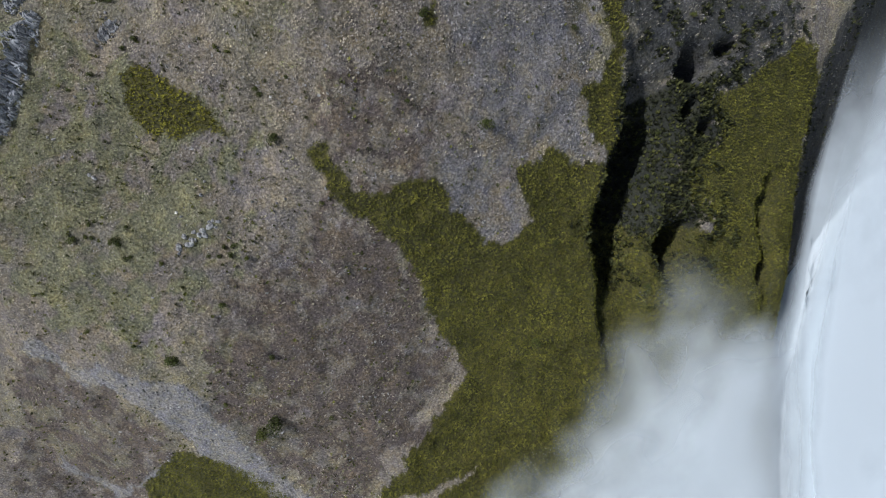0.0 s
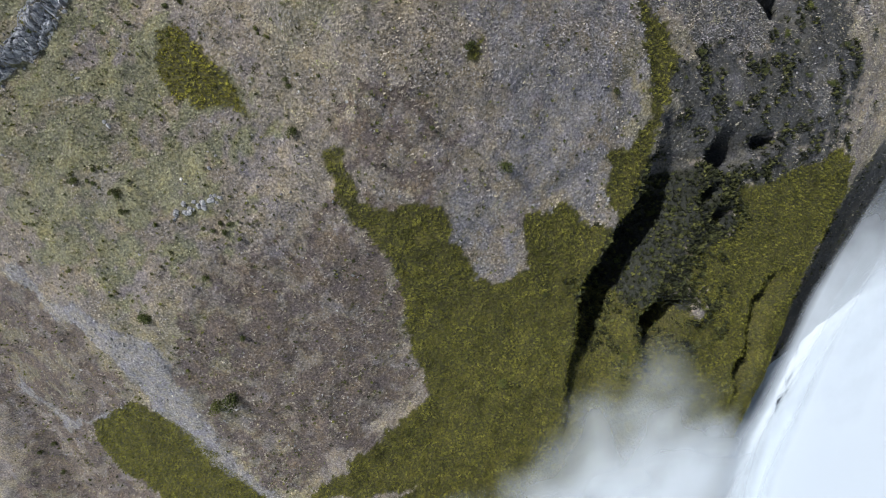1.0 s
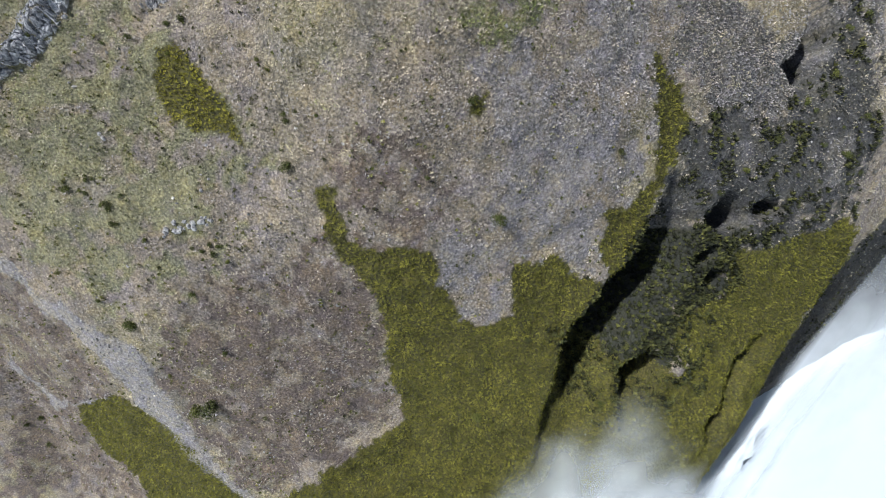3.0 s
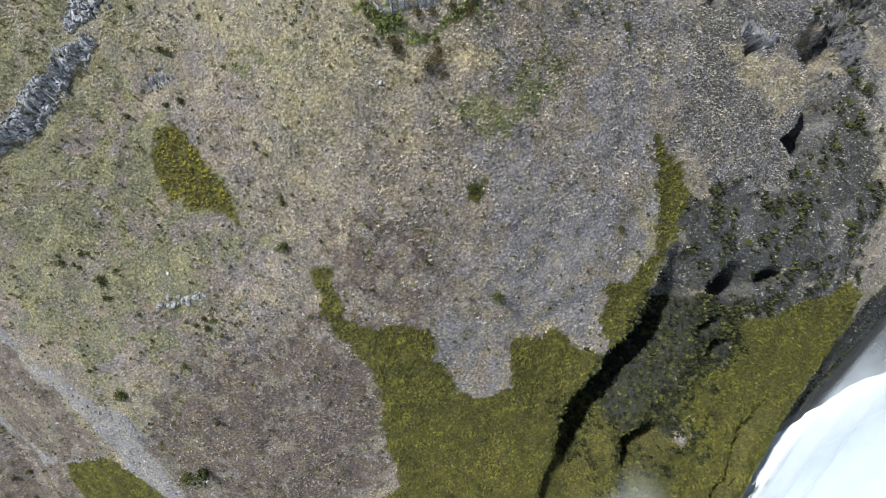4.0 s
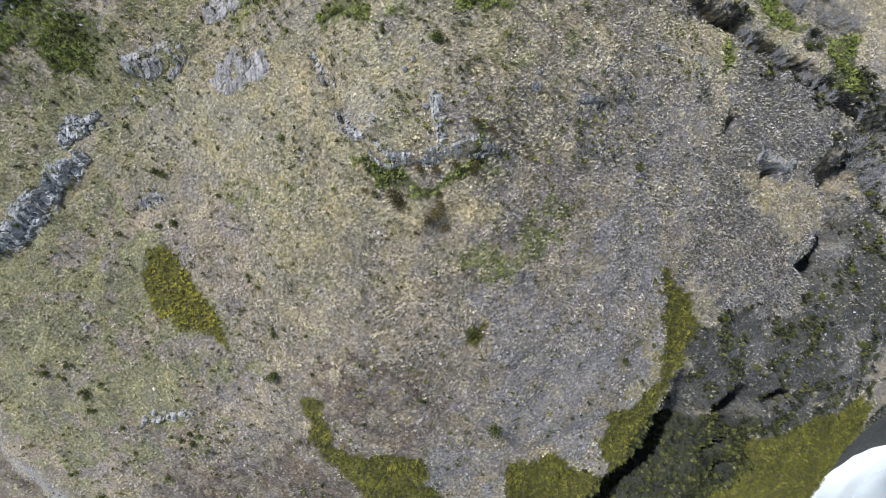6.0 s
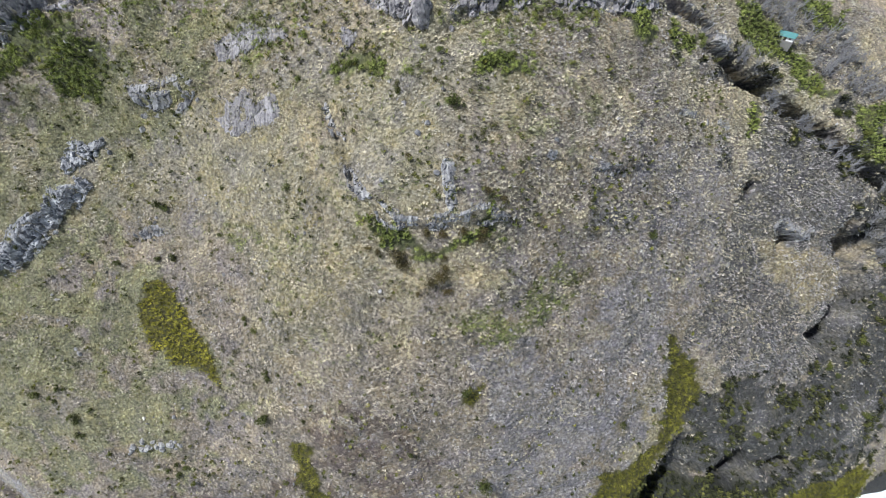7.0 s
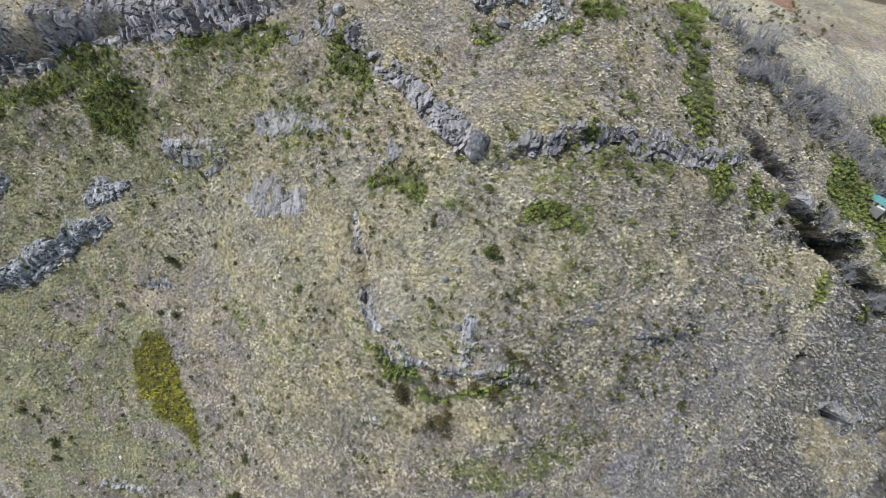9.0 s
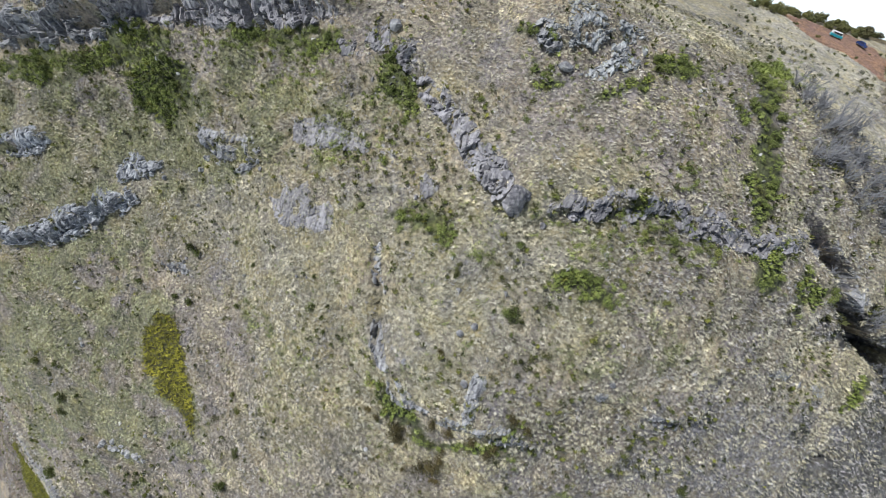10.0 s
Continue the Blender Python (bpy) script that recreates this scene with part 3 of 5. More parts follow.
def cloud_material(name, most, wobble):
    """White vapour that thins out towards its uneven margin."""
    m, t, b = shader(name)
    a = t.nodes.new("ShaderNodeAttribute")
    a.attribute_name = "thickness"
    k, f = t.nodes.new("ShaderNodeMath"), t.nodes.new("ShaderNodeMapRange")
    k.operation, k.inputs[1].default_value = "MULTIPLY_ADD", wobble
    link(t, noise_node(t, 0.035, 5, 0.5), k.inputs[0])
    link(t, a.outputs["Fac"], k.inputs[2])
    f.interpolation_type = "SMOOTHSTEP"
    f.inputs["From Min"].default_value, f.inputs["From Max"].default_value = 0.5 * wobble, 0.5 * wobble + 1.4
    f.inputs["To Max"].default_value = most
    link(t, k.outputs[0], f.inputs[0])
    d, s, e = t.nodes.new("ShaderNodeBsdfDiffuse"), t.nodes.new("ShaderNodeBsdfTranslucent"), t.nodes.new("ShaderNodeBsdfTransparent")
    d.inputs[0].default_value = s.inputs[0].default_value = (0.9, 0.96, 1.0, 1)
    both, veil = t.nodes.new("ShaderNodeMixShader"), t.nodes.new("ShaderNodeMixShader")
    both.inputs[0].default_value = 0.12
    link(t, d.outputs[0], both.inputs[1])
    link(t, s.outputs[0], both.inputs[2])
    link(t, f.outputs[0], veil.inputs[0])
    link(t, e.outputs[0], veil.inputs[1])
    link(t, both.outputs[0], veil.inputs[2])
    link(t, veil.outputs[0], t.nodes["Material Output"].inputs["Surface"])
    return m


EARTH = earth_material()
ROCK = rock_material("basalt", (0.18, 0.178, 0.186), (0.4, 0.394, 0.4), (0.46, 0.45, 0.4))
SLABROCK = rock_material("purple basalt", (0.21, 0.198, 0.21), (0.38, 0.362, 0.372), (0.45, 0.43, 0.385))
BLUEROCK = rock_material("blue grey basalt", (0.16, 0.165, 0.178), (0.43, 0.438, 0.46), (0.62, 0.62, 0.6))
PALECLIFF = rock_material("lichened basalt", (0.24, 0.246, 0.252), (0.44, 0.446, 0.45), (0.5, 0.5, 0.45))
PALEROCK = rock_material("pale stone", (0.34, 0.33, 0.33), (0.58, 0.57, 0.55), (0.42, 0.42, 0.38))
GRASS = plant_material("dry grass", [(0.0, (0.13, 0.115, 0.092)), (0.35, (0.335, 0.297, 0.247)), (0.75, (0.425, 0.38, 0.32)), (1.0, (0.53, 0.48, 0.41))])
PALEGRASS = plant_material("bleached grass", [(0.0, (0.16, 0.148, 0.112)), (0.35, (0.41, 0.38, 0.3)), (0.75, (0.51, 0.474, 0.38)), (1.0, (0.62, 0.58, 0.475))])
STRAWMAT = plant_material("straw", [(0.0, (0.18, 0.16, 0.105)), (0.35, (0.4, 0.365, 0.25)), (0.75, (0.5, 0.455, 0.325)), (1.0, (0.58, 0.53, 0.39))])
HEATHMAT = plant_material("dead heath", [(0.0, (0.085, 0.08, 0.08)), (0.35, (0.29, 0.274, 0.276)), (0.75, (0.4, 0.38, 0.383)), (1.0, (0.52, 0.497, 0.5))])
BROWNMAT = plant_material("brown heath", [(0.0, (0.055, 0.046, 0.039)), (0.35, (0.15, 0.127, 0.11)), (0.75, (0.215, 0.187, 0.165)), (1.0, (0.33, 0.288, 0.254))])
BRACKENMAT = plant_material("bracken", [(0.0, (0.07, 0.072, 0.014)), (0.5, (0.13, 0.128, 0.022)), (1.0, (0.18, 0.172, 0.032))], (0.65, 1.25))
BROOMMAT = plant_material("broom", [(0.0, (0.15, 0.142, 0.02)), (0.5, (0.24, 0.225, 0.028)), (1.0, (0.32, 0.3, 0.04))], (0.8, 1.2))
FRESHMAT = plant_material("green grass", [(0.0, (0.05, 0.07, 0.02)), (0.5, (0.17, 0.2, 0.06)), (1.0, (0.36, 0.38, 0.16))])
# dark leaves, taken towards black to deepen the shade of gully and flank
SCRUBMAT = plant_material("shade-toned scrub", [(0.0, (0.012, 0.014, 0.009)), (0.6, (0.045, 0.05, 0.02)), (1.0, (0.11, 0.112, 0.035))])
DEADBRUSH = plant_material("dead brushwood", [(0.0, (0.04, 0.04, 0.045)), (0.5, (0.1, 0.1, 0.108)), (1.0, (0.22, 0.22, 0.23))])
# low tones: grey twigs, with the flank's shadows worked into the colour
GREYMAT = plant_material("grey scrub", [(0.0, (0.025, 0.027, 0.026)), (0.45, (0.075, 0.077, 0.072)), (0.8, (0.13, 0.13, 0.13)), (1.0, (0.21, 0.21, 0.21))])
OLIVEMAT = plant_material("olive grass", [(0.0, (0.12, 0.12, 0.063)), (0.4, (0.265, 0.266, 0.158)), (0.75, (0.345, 0.345, 0.213)), (1.0, (0.46, 0.46, 0.3))])
SHRUBLET = plant_material("low shrubs", [(0.0, (0.03, 0.036, 0.01)), (0.5, (0.08, 0.09, 0.022)), (1.0, (0.17, 0.17, 0.04))])
MATSMAT = plant_material("shrub mat", [(0.0, (0.12, 0.145, 0.04)), (0.6, (0.17, 0.205, 0.06)), (1.0, (0.25, 0.28, 0.085))])
THICKET = plant_material("mixed shrubs", [(0.0, (0.15, 0.18, 0.048)), (0.5, (0.22, 0.26, 0.072)), (1.0, (0.3, 0.335, 0.105))], (0.75, 1.25))
DULLTHICKET = plant_material("dull shrubs", [(0.0, (0.035, 0.036, 0.013)), (0.5, (0.085, 0.086, 0.03)), (1.0, (0.16, 0.155, 0.052))], (0.65, 1.3))
RUBBLE = plant_material("loose stone", [(0.0, (0.17, 0.165, 0.17)), (0.7, (0.3, 0.29, 0.29)), (1.0, (0.46, 0.45, 0.44))])
LEAF = thing_foliage("bush leaves", [(0.0, (0.05, 0.055, 0.016)), (0.5, (0.075, 0.09, 0.022)), (1.0, (0.12, 0.13, 0.03))])
GREENLEAF = thing_foliage("heather leaves", [(0.0, (0.09, 0.11, 0.03)), (0.5, (0.13, 0.155, 0.042)), (0.8, (0.17, 0.195, 0.055)), (1.0, (0.22, 0.225, 0.06))])
DULLLEAF = thing_foliage("olive leaves", [(0.0, (0.1, 0.09, 0.04)), (0.5, (0.12, 0.125, 0.05)), (1.0, (0.19, 0.18, 0.06))])
RUSSET = thing_foliage("russet leaves", [(0.0, (0.06, 0.05, 0.02)), (1.0, (0.11, 0.085, 0.03))])
BARK = plain("bark", (0.1, 0.075, 0.055), 0.9)
SILVER = plain("weathered dead wood", (0.24, 0.237, 0.247), 0.85, 0.0, 3.0, 0.45)
VAPOUR, MIST, CLOUD = cloud_material("vapour", 1.0, 0.3), cloud_material("mist", 0.48, 0.9), cloud_material("cloud bank", 0.78, 0.9)


# ---- ground ----
def inside(polygon, u, s):
    hit = np.zeros(np.shape(u), bool)
    for (a, b), (c, d) in zip(polygon, polygon[1:] + polygon[:1]):
        if b != d:
            hit ^= ((b > s) != (d > s)) & (u < (c - a) * (s - b) / (d - b) + a)
    return hit


def zone(polygons, u, s, rag=2.0):
    """Whether places lie in a zone with ragged edges."""
    wu = u + rag * (2 * vnoise(u / 5, s / 5, 11) - 1) + 0.5 * rag * (2 * vnoise(u / 1.3, s / 1.3, 13) - 1)
    ws = s + rag * (2 * vnoise(u / 5, s / 5, 12) - 1) + 0.5 * rag * (2 * vnoise(u / 1.3, s / 1.3, 14) - 1)
    return np.any([inside(p, wu, ws) for p in polygons], axis=0)


LOWBANK = [(5, -140), (28, -104), (70, -100), (100, -92), (112, -118), (100, -230), (-60, -230), (-60, -150)]
BRACKEN.append(LOWBANK)
BRACKEN.append([(84, -84), (106, -86), (102, -100), (80, -107), (64, -96)])
BRACKEN.append([(128, -62), (138, -66), (138, -77), (115, -100), (105, -118), (86, -143), (81, -150), (71, -178), (60, -178), (72, -148), (95, -118), (105, -98), (122, -76)])
BRACKEN.append([(10, -84), (44, -90), (46, -112), (42, -150), (5, -150)])
SCRUB.append([(50, -50), (68, -55), (79, -56), (102, -60), (80, -64), (78, -77), (61, -78), (59, -90), (27, -103), (23, -95), (35, -71), (48, -60)])
# SCRUB's near-black soil paints in the gully's shade beneath real scrub
SOILS = [(BROWN, (0.14, 0.113, 0.096), 7), (STRAW, (0.3, 0.262, 0.192), 7), (HEATH, (0.22, 0.208, 0.208), 7), ([HEATH_4], (0.13, 0.127, 0.125), 7), (FRESH, (0.19, 0.185, 0.105), 5), (BENCH, (0.27, 0.235, 0.16), 3),
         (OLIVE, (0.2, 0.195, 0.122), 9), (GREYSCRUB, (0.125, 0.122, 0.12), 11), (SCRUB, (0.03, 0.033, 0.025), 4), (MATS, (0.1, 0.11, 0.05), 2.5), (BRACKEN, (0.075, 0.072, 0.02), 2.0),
         (GRAVEL, (0.22, 0.213, 0.21), 2), (DIRT, (0.45, 0.42, 0.335), 2), (ROAD, (0.31, 0.19, 0.135), 0.8)]


def dim(u, s):
    """Where half-dead scrub with painted shade darkens the gully's flank, in loose patches, and all beyond the rim."""
    patchy = 0.55 * vnoise(u / 9, s / 9, 95) + 0.3 * vnoise(u / 3.5, s / 3.5, 96) + 0.15 * vnoise(u / 1.5, s / 1.5, 97)
    return (zone(SHADESCRUB, u, s, 6) & (patchy > 0.3)) | (zone(GREYSCRUB, u, s, 8) & (patchy > 0.38)) | (u > rim(s) + 1)


def thinned(u, s):
    """Where the scrub of the flank, shade in its colour, thins out into heath."""
    return zone([HEATH_4], u, s, 9) & (0.5 * vnoise(u / 4, s / 4, 98) + 0.5 * vnoise(u / 1.6, s / 1.6, 99) > 0.41)


def soil(u, s):
    c = np.zeros((len(u), 4)) + (0.255, 0.222, 0.182, 1)
    grey = (vnoise(u / 9, s / 9, 15) * 0.5 + vnoise(u / 3, s / 3, 16) * 0.5)[:, None]
    c = c + np.clip((grey - 0.5) * 6, 0, 1) * np.array([-0.005, 0.0, 0.025, 0])
    green = (vnoise(u / 26, s / 26, 5) * 0.7 + vnoise(u / 8, s / 8, 6) * 0.3)[:, None]
    c = c + np.clip((green - 0.5) * 5, 0, 1) * np.array([-0.02, -0.008, -0.035, 0])
    c[:, :3] *= (1 + 0.25 * np.clip((s - 5) / 25, 0, 1))[:, None]
    top = s > crest(u) + 30
    c[top] = (0.36, 0.33, 0.25, 1)
    c[s > 146] = (0.12, 0.1, 0.06, 1)
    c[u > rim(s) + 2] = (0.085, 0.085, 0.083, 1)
    motley = 0.6 * vnoise(u / 4.5, s / 4.5, 71) + 0.4 * vnoise(u / 2.2, s / 2.2, 72)
    for polygons, colour, rag in SOILS:
        where = zone(polygons, u, s, rag)
        if polygons is OLIVE or polygons is BROWN or polygons is HEATH:
            where &= motley > 0.4
        c[where] = (*colour, 1)
        # darker soil under the scrub, part of it painted shade
        if polygons is GREYSCRUB:
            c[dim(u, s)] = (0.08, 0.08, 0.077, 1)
    c[:, :3] *= (0.72 + 0.56 * motley)[:, None]
    return c


def mesh_of(name, places, faces, material, smooth=False):
    me = bpy.data.meshes.new(name)
    me.from_pydata(places, [], faces)
    me.materials.append(material)
    if smooth:
        me.shade_smooth()
    return me


us = np.concatenate([np.linspace(-3000, -260, 16), np.arange(-205, 225, 1.15), np.linspace(260, 3000, 16)])
ss = np.concatenate([np.linspace(-3000, -290, 16), np.arange(-235, 175, 1.15), np.linspace(230, 3000, 16)])
gu, gs = [a.ravel() for a in np.meshgrid(us, ss)]
n = len(us)
k = np.arange((len(ss) - 1) * n).reshape(-1, n)[:, :-1].ravel()
ground_mesh = mesh_of("ground", land(gu, gs), np.stack([k, k + 1, k + n + 1, k + n], -1).tolist(), EARTH, True)
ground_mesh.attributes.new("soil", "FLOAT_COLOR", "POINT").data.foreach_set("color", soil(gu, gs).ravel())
ground = tagged(new("ground", ground_mesh), "steep mountain spur of dry grass, heath and bare soil", "ground", kind="structure")


def draped(name, polygons, lift, colour, rag, label):
    """A thin bed laid over the ground within polygons."""
    every = [p for q in polygons for p in q]
    lo, hi = np.min(every, 0) - 4, np.max(every, 0) + 4
    xs, ys = np.arange(lo[0], hi[0], 0.9), np.arange(lo[1], hi[1], 0.9)
    u, s = [a.ravel() for a in np.meshgrid(xs, ys)]
    keep, w = zone(polygons, u, s, rag), len(xs)
    at = land(u, s) + lift * np.array([0, -SS, CS])
    at[~keep] -= 0.6 * np.array([0, -SS, CS])
    q = np.arange((len(ys) - 1) * w).reshape(-1, w)[:, :-1].ravel()
    quads = np.stack([q, q + 1, q + w + 1, q + w], -1)
    quads = quads[keep[quads].any(1)]
    used, back = np.unique(quads, return_inverse=True)
    me = mesh_of(name, at[used], back.reshape(-1, 4).tolist(), EARTH, True)
    me.attributes.new("soil", "FLOAT_COLOR", "POINT").data.foreach_set("color", np.tile((*colour, 1), len(used)))
    return tagged(new(name, me), label, name.replace("_", " "), kind="structure")


draped("road", ROAD, 0.25, (0.31, 0.19, 0.135), 0.8, "red volcanic dirt road on the plateau")
draped("stream_bed", GRAVEL, 0.04, (0.27, 0.262, 0.262), 2, "dry grey gravel stream bed down the slope")


# ---- low plants that nobody could count ----
rng = np.random.default_rng(7)


def normals(u, s):
    e = 0.8
    a, b = land(u + e, s) - land(u - e, s), land(u, s + e) - land(u, s - e)
    c = np.cross(a, b)
    return c / np.linalg.norm(c, axis=1)[:, None]


def tuft_shapes(kind, count=14):
    """Small plants of blades that share their foot: places and triangles."""
    blades, low, high, out, broad, fan = kind
    shapes = []
    for _ in range(count):
        verts = [(0, 0, 0.0)]
        for i in range(blades):
            a = fan * ((i + rng.uniform(-0.4, 0.4)) / blades - 0.5)
            r, z, w = rng.uniform(0.5, 1.0) * out, rng.uniform(low, high), broad * rng.uniform(0.6, 1.2)
            ca, sa = math.cos(a), math.sin(a)
            verts.append((0.55 * r * ca - w * sa, 0.55 * r * sa + w * ca, 0.75 * z))
            verts.append((r * ca, r * sa, z))
        shapes.append(verts)
    tris = np.array([(0, 1 + 2 * i, 2 + 2 * i) for i in range(blades)])
    return np.array(shapes), tris


def plants(name, label, material, u, s, kind, size, upright=0.5):
    shapes, tris = tuft_shapes(kind)
    count = len(u)
    foot, z = land(u, s), normals(u, s)
    z = z * (1 - upright) + np.array([0, 0, upright])
    z /= np.linalg.norm(z, axis=1)[:, None]
    z += rng.normal(0, 0.24, (count, 3))
    z /= np.linalg.norm(z, axis=1)[:, None]
    way = -1.57 + 3.4 * (0.7 * vnoise(u / 6, s / 6, 91) + 0.3 * vnoise(u / 2, s / 2, 92) - 0.5) + rng.normal(0, 0.35, count)
    x = np.stack([np.cos(way), np.sin(way) * CS, np.sin(way) * SS], -1)
    x -= z * np.sum(x * z, axis=1)[:, None]
    x /= np.linalg.norm(x, axis=1)[:, None]
    y = np.cross(z, x)
    v = shapes[rng.integers(0, len(shapes), count)] * (size * rng.uniform(0.6, 1.4, count))[:, None, None]
    at = foot[:, None, :] + v[..., :1] * x[:, None] + v[..., 1:2] * y[:, None] + v[..., 2:] * z[:, None] + 0.06 * z[:, None]
    nv = v.shape[1]
    faces = (tris[None] + (np.arange(count) * nv)[:, None, None]).reshape(-1)
    me = bpy.data.meshes.new(name)
    me.vertices.add(count * nv)
    me.vertices.foreach_set("co", at.astype(np.float32).ravel())
    me.loops.add(len(faces))
    me.loops.foreach_set("vertex_index", faces.astype(np.int32))
    me.polygons.add(len(faces) // 3)
    me.polygons.foreach_set("loop_start", np.arange(0, len(faces), 3, dtype=np.int32))
    me.update()
    me.materials.append(material)
    return tagged(new(name, me), label, name.replace("_", " "), kind="stuff")


SEEN = [(-190, -55), (-190, -150), (-60, -168), (95, -205), (200, -80), (190, 20), (104, 70), (72, 100), (40, 118), (-20, 112), (-50, 90), (-130, 58)]


def sown(step, s0=-205.0, s1=116.0):
    u, s = [a.ravel() for a in np.meshgrid(np.arange(-192.0, 200.0, step), np.arange(s0, s1, step))]
    u, s = u + rng.uniform(-0.5, 0.5, len(u)) * step, s + rng.uniform(-0.5, 0.5, len(u)) * step
    keep = (u < rim(s) + 45) & inside(SEEN, u, s)
    return u[keep], s[keep]


bands = [sown(0.46, 35.0), sown(0.56, -25.0, 35.0), sown(0.88, -205.0, -25.0)]
u, s = np.concatenate([b[0] for b in bands]), np.concatenate([b[1] for b in bands])
luck, patch = rng.uniform(0, 1, len(u)), vnoise(u / 17, s / 17, 21) * 0.6 + vnoise(u / 6, s / 6, 22) * 0.4
z_bracken, z_bare = zone(BRACKEN, u, s, 2.0), zone(ROAD, u, s, 1.2) | (zone(DIRT, u, s, 1.2) & (luck > 0.12)) | (zone(GRAVEL, u, s, 2) & (luck > 0.35))
z_heath, z_brown, z_straw = zone(HEATH + GREYSCRUB, u, s, 7), zone(BROWN, u, s, 7), zone(STRAW + BENCH, u, s, 6)
z_grey, z_upper = dim(u, s), zone([HEATH_2], u, s, 7)
z_fresh, z_scrub, z_mats = zone(FRESH, u, s, 4), zone(SCRUB, u, s, 4), zone(MATS, u, s, 2.5)
open_land = ~(z_bracken | z_bare | z_scrub | z_mats)
greener = vnoise(u / 24, s / 24, 5) * 0.7 + vnoise(u / 7, s / 7, 6) * 0.3 - 0.5
z_olive = zone(OLIVE, u, s, 9)
motley = 0.6 * vnoise(u / 4.5, s / 4.5, 71) + 0.4 * vnoise(u / 2.2, s / 2.2, 72)
pick_olive = open_land & z_olive & (motley > 0.45) & (luck < 0.8)
pick_fresh = open_land & ~pick_olive & ((z_fresh & (luck < 0.62) & (motley > 0.33)) | ((luck < np.clip(greener * 1.6, 0, 0.1)) & (motley > 0.5) & (u < 20)))
rest = open_land & ~pick_fresh & ~pick_olive & ~(z_grey & (luck < 0.8))
pick_heath = rest & ((z_heath & (luck < np.where(z_upper, 0.4, 0.8) * (motley > 0.32))) | (luck < np.clip((0.5 * patch + 0.5 * (1 - motley) - 0.48) * 2.5, 0, 0.3)))
rest &= ~pick_heath
pick_brown = rest & z_brown & (luck < 0.8)
pick_straw = rest & ~pick_brown & ((z_straw & (luck < 0.7) & (motley > 0.36)) | ((motley > 0.62) & (luck < 0.6)) | (luck > 0.95))
pick_grass = rest & ~pick_brown & ~pick_straw & (s < crest(u) + 34)
TUFT, TWIG, FROND, SHRUB = (9, 0.12, 0.5, 1.05, 0.1, 4.6), (8, 0.2, 0.65, 0.95, 0.1, 6.28), (7, 0.25, 0.6, 0.75, 0.15, 6.28), (14, 0.3, 0.9, 0.75, 0.17, 6.28)
upper = vnoise(u / 8, s / 8, 73) * 30 + s > 26
plants("dry_grass", "bleached tan tussock grass covering the slope", GRASS, u[pick_grass & ~upper], s[pick_grass & ~upper], TUFT, 0.5)
plants("bleached_grass", "pale dry tussock grass below the rock bands", PALEGRASS, u[pick_grass & upper], s[pick_grass & upper], TUFT, 0.5)
plants("straw_grass", "pale yellow straw grass in dry patches", STRAWMAT, u[pick_straw], s[pick_straw], TUFT, 0.55)
plants("dead_heath", "grey lilac dead heath twigs on the slope", HEATHMAT, u[pick_heath], s[pick_heath], TWIG, 0.56)
plants("brown_heath", "low brownish heath on thin soil", BROWNMAT, u[pick_brown], s[pick_brown], TUFT, 0.56)
plants("green_grass", "fresh green grass among dry tussocks", FRESHMAT, u[pick_fresh], s[pick_fresh], TUFT, 0.55)
u2, s2 = sown(0.75)
k = zone(BRACKEN, u2, s2, 2.0)
yellow = zone([BRACKEN_1], u2, s2, 2.0)
plants("bracken", "dense olive green bracken carpet with crisp edges", BRACKENMAT, u2[k & ~yellow], s2[k & ~yellow], FROND, 0.9)
plants("broom", "yellow green broom thicket on the damp flank", BROOMMAT, u2[yellow], s2[yellow], FROND, 0.95, 0.8)
u2, s2 = sown(0.95)
luck2 = rng.uniform(0, 1, len(u2))
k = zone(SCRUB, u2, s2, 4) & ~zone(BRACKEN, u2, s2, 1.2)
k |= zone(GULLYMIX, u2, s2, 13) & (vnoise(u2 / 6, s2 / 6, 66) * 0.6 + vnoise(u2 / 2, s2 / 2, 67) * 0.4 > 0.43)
plants("gully_scrub", "dark leafy scrub with painted shade filling the gully", SCRUBMAT, u2[k], s2[k], SHRUB, 1.3, 0.8)
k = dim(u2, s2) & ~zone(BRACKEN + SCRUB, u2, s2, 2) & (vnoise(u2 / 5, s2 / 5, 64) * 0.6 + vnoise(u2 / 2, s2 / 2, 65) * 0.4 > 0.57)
plants("flank_scrub", "patches of green scrub with painted shade on the gully flank", SCRUBMAT, u2[k], s2[k], SHRUB, 1.1, 0.8)
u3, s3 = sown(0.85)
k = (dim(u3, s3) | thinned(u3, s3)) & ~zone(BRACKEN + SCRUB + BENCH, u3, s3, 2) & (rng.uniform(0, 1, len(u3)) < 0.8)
plants("grey_scrub", "half-dead grey scrub with painted shade on the gully flank", GREYMAT, u3[k], s3[k], TWIG, 0.75, 0.5)
plants("olive_grass", "dull olive grass on the damp flank", OLIVEMAT, u[pick_olive], s[pick_olive], TUFT, 0.55)
tufty = vnoise(u2 / 9, s2 / 9, 61) * 0.6 + vnoise(u2 / 3, s2 / 3, 62) * 0.4
k = ~zone(BRACKEN + GRAVEL + ROAD + DIRT, u2, s2, 1.5) & (luck2 < np.where(s2 > 18, 0.2, 0.09) * np.clip((tufty - 0.42) * 6, 0.1, 1)) & (u2 < 60)
plants("low_shrub", "scattered knee-high olive green shrubs", SHRUBLET, u2[k], s2[k], SHRUB, 0.75, 0.7)
u2, s2 = sown(0.8, -20.0, 100.0)
k = zone(DEADWOOD, u2, s2, 2.5)
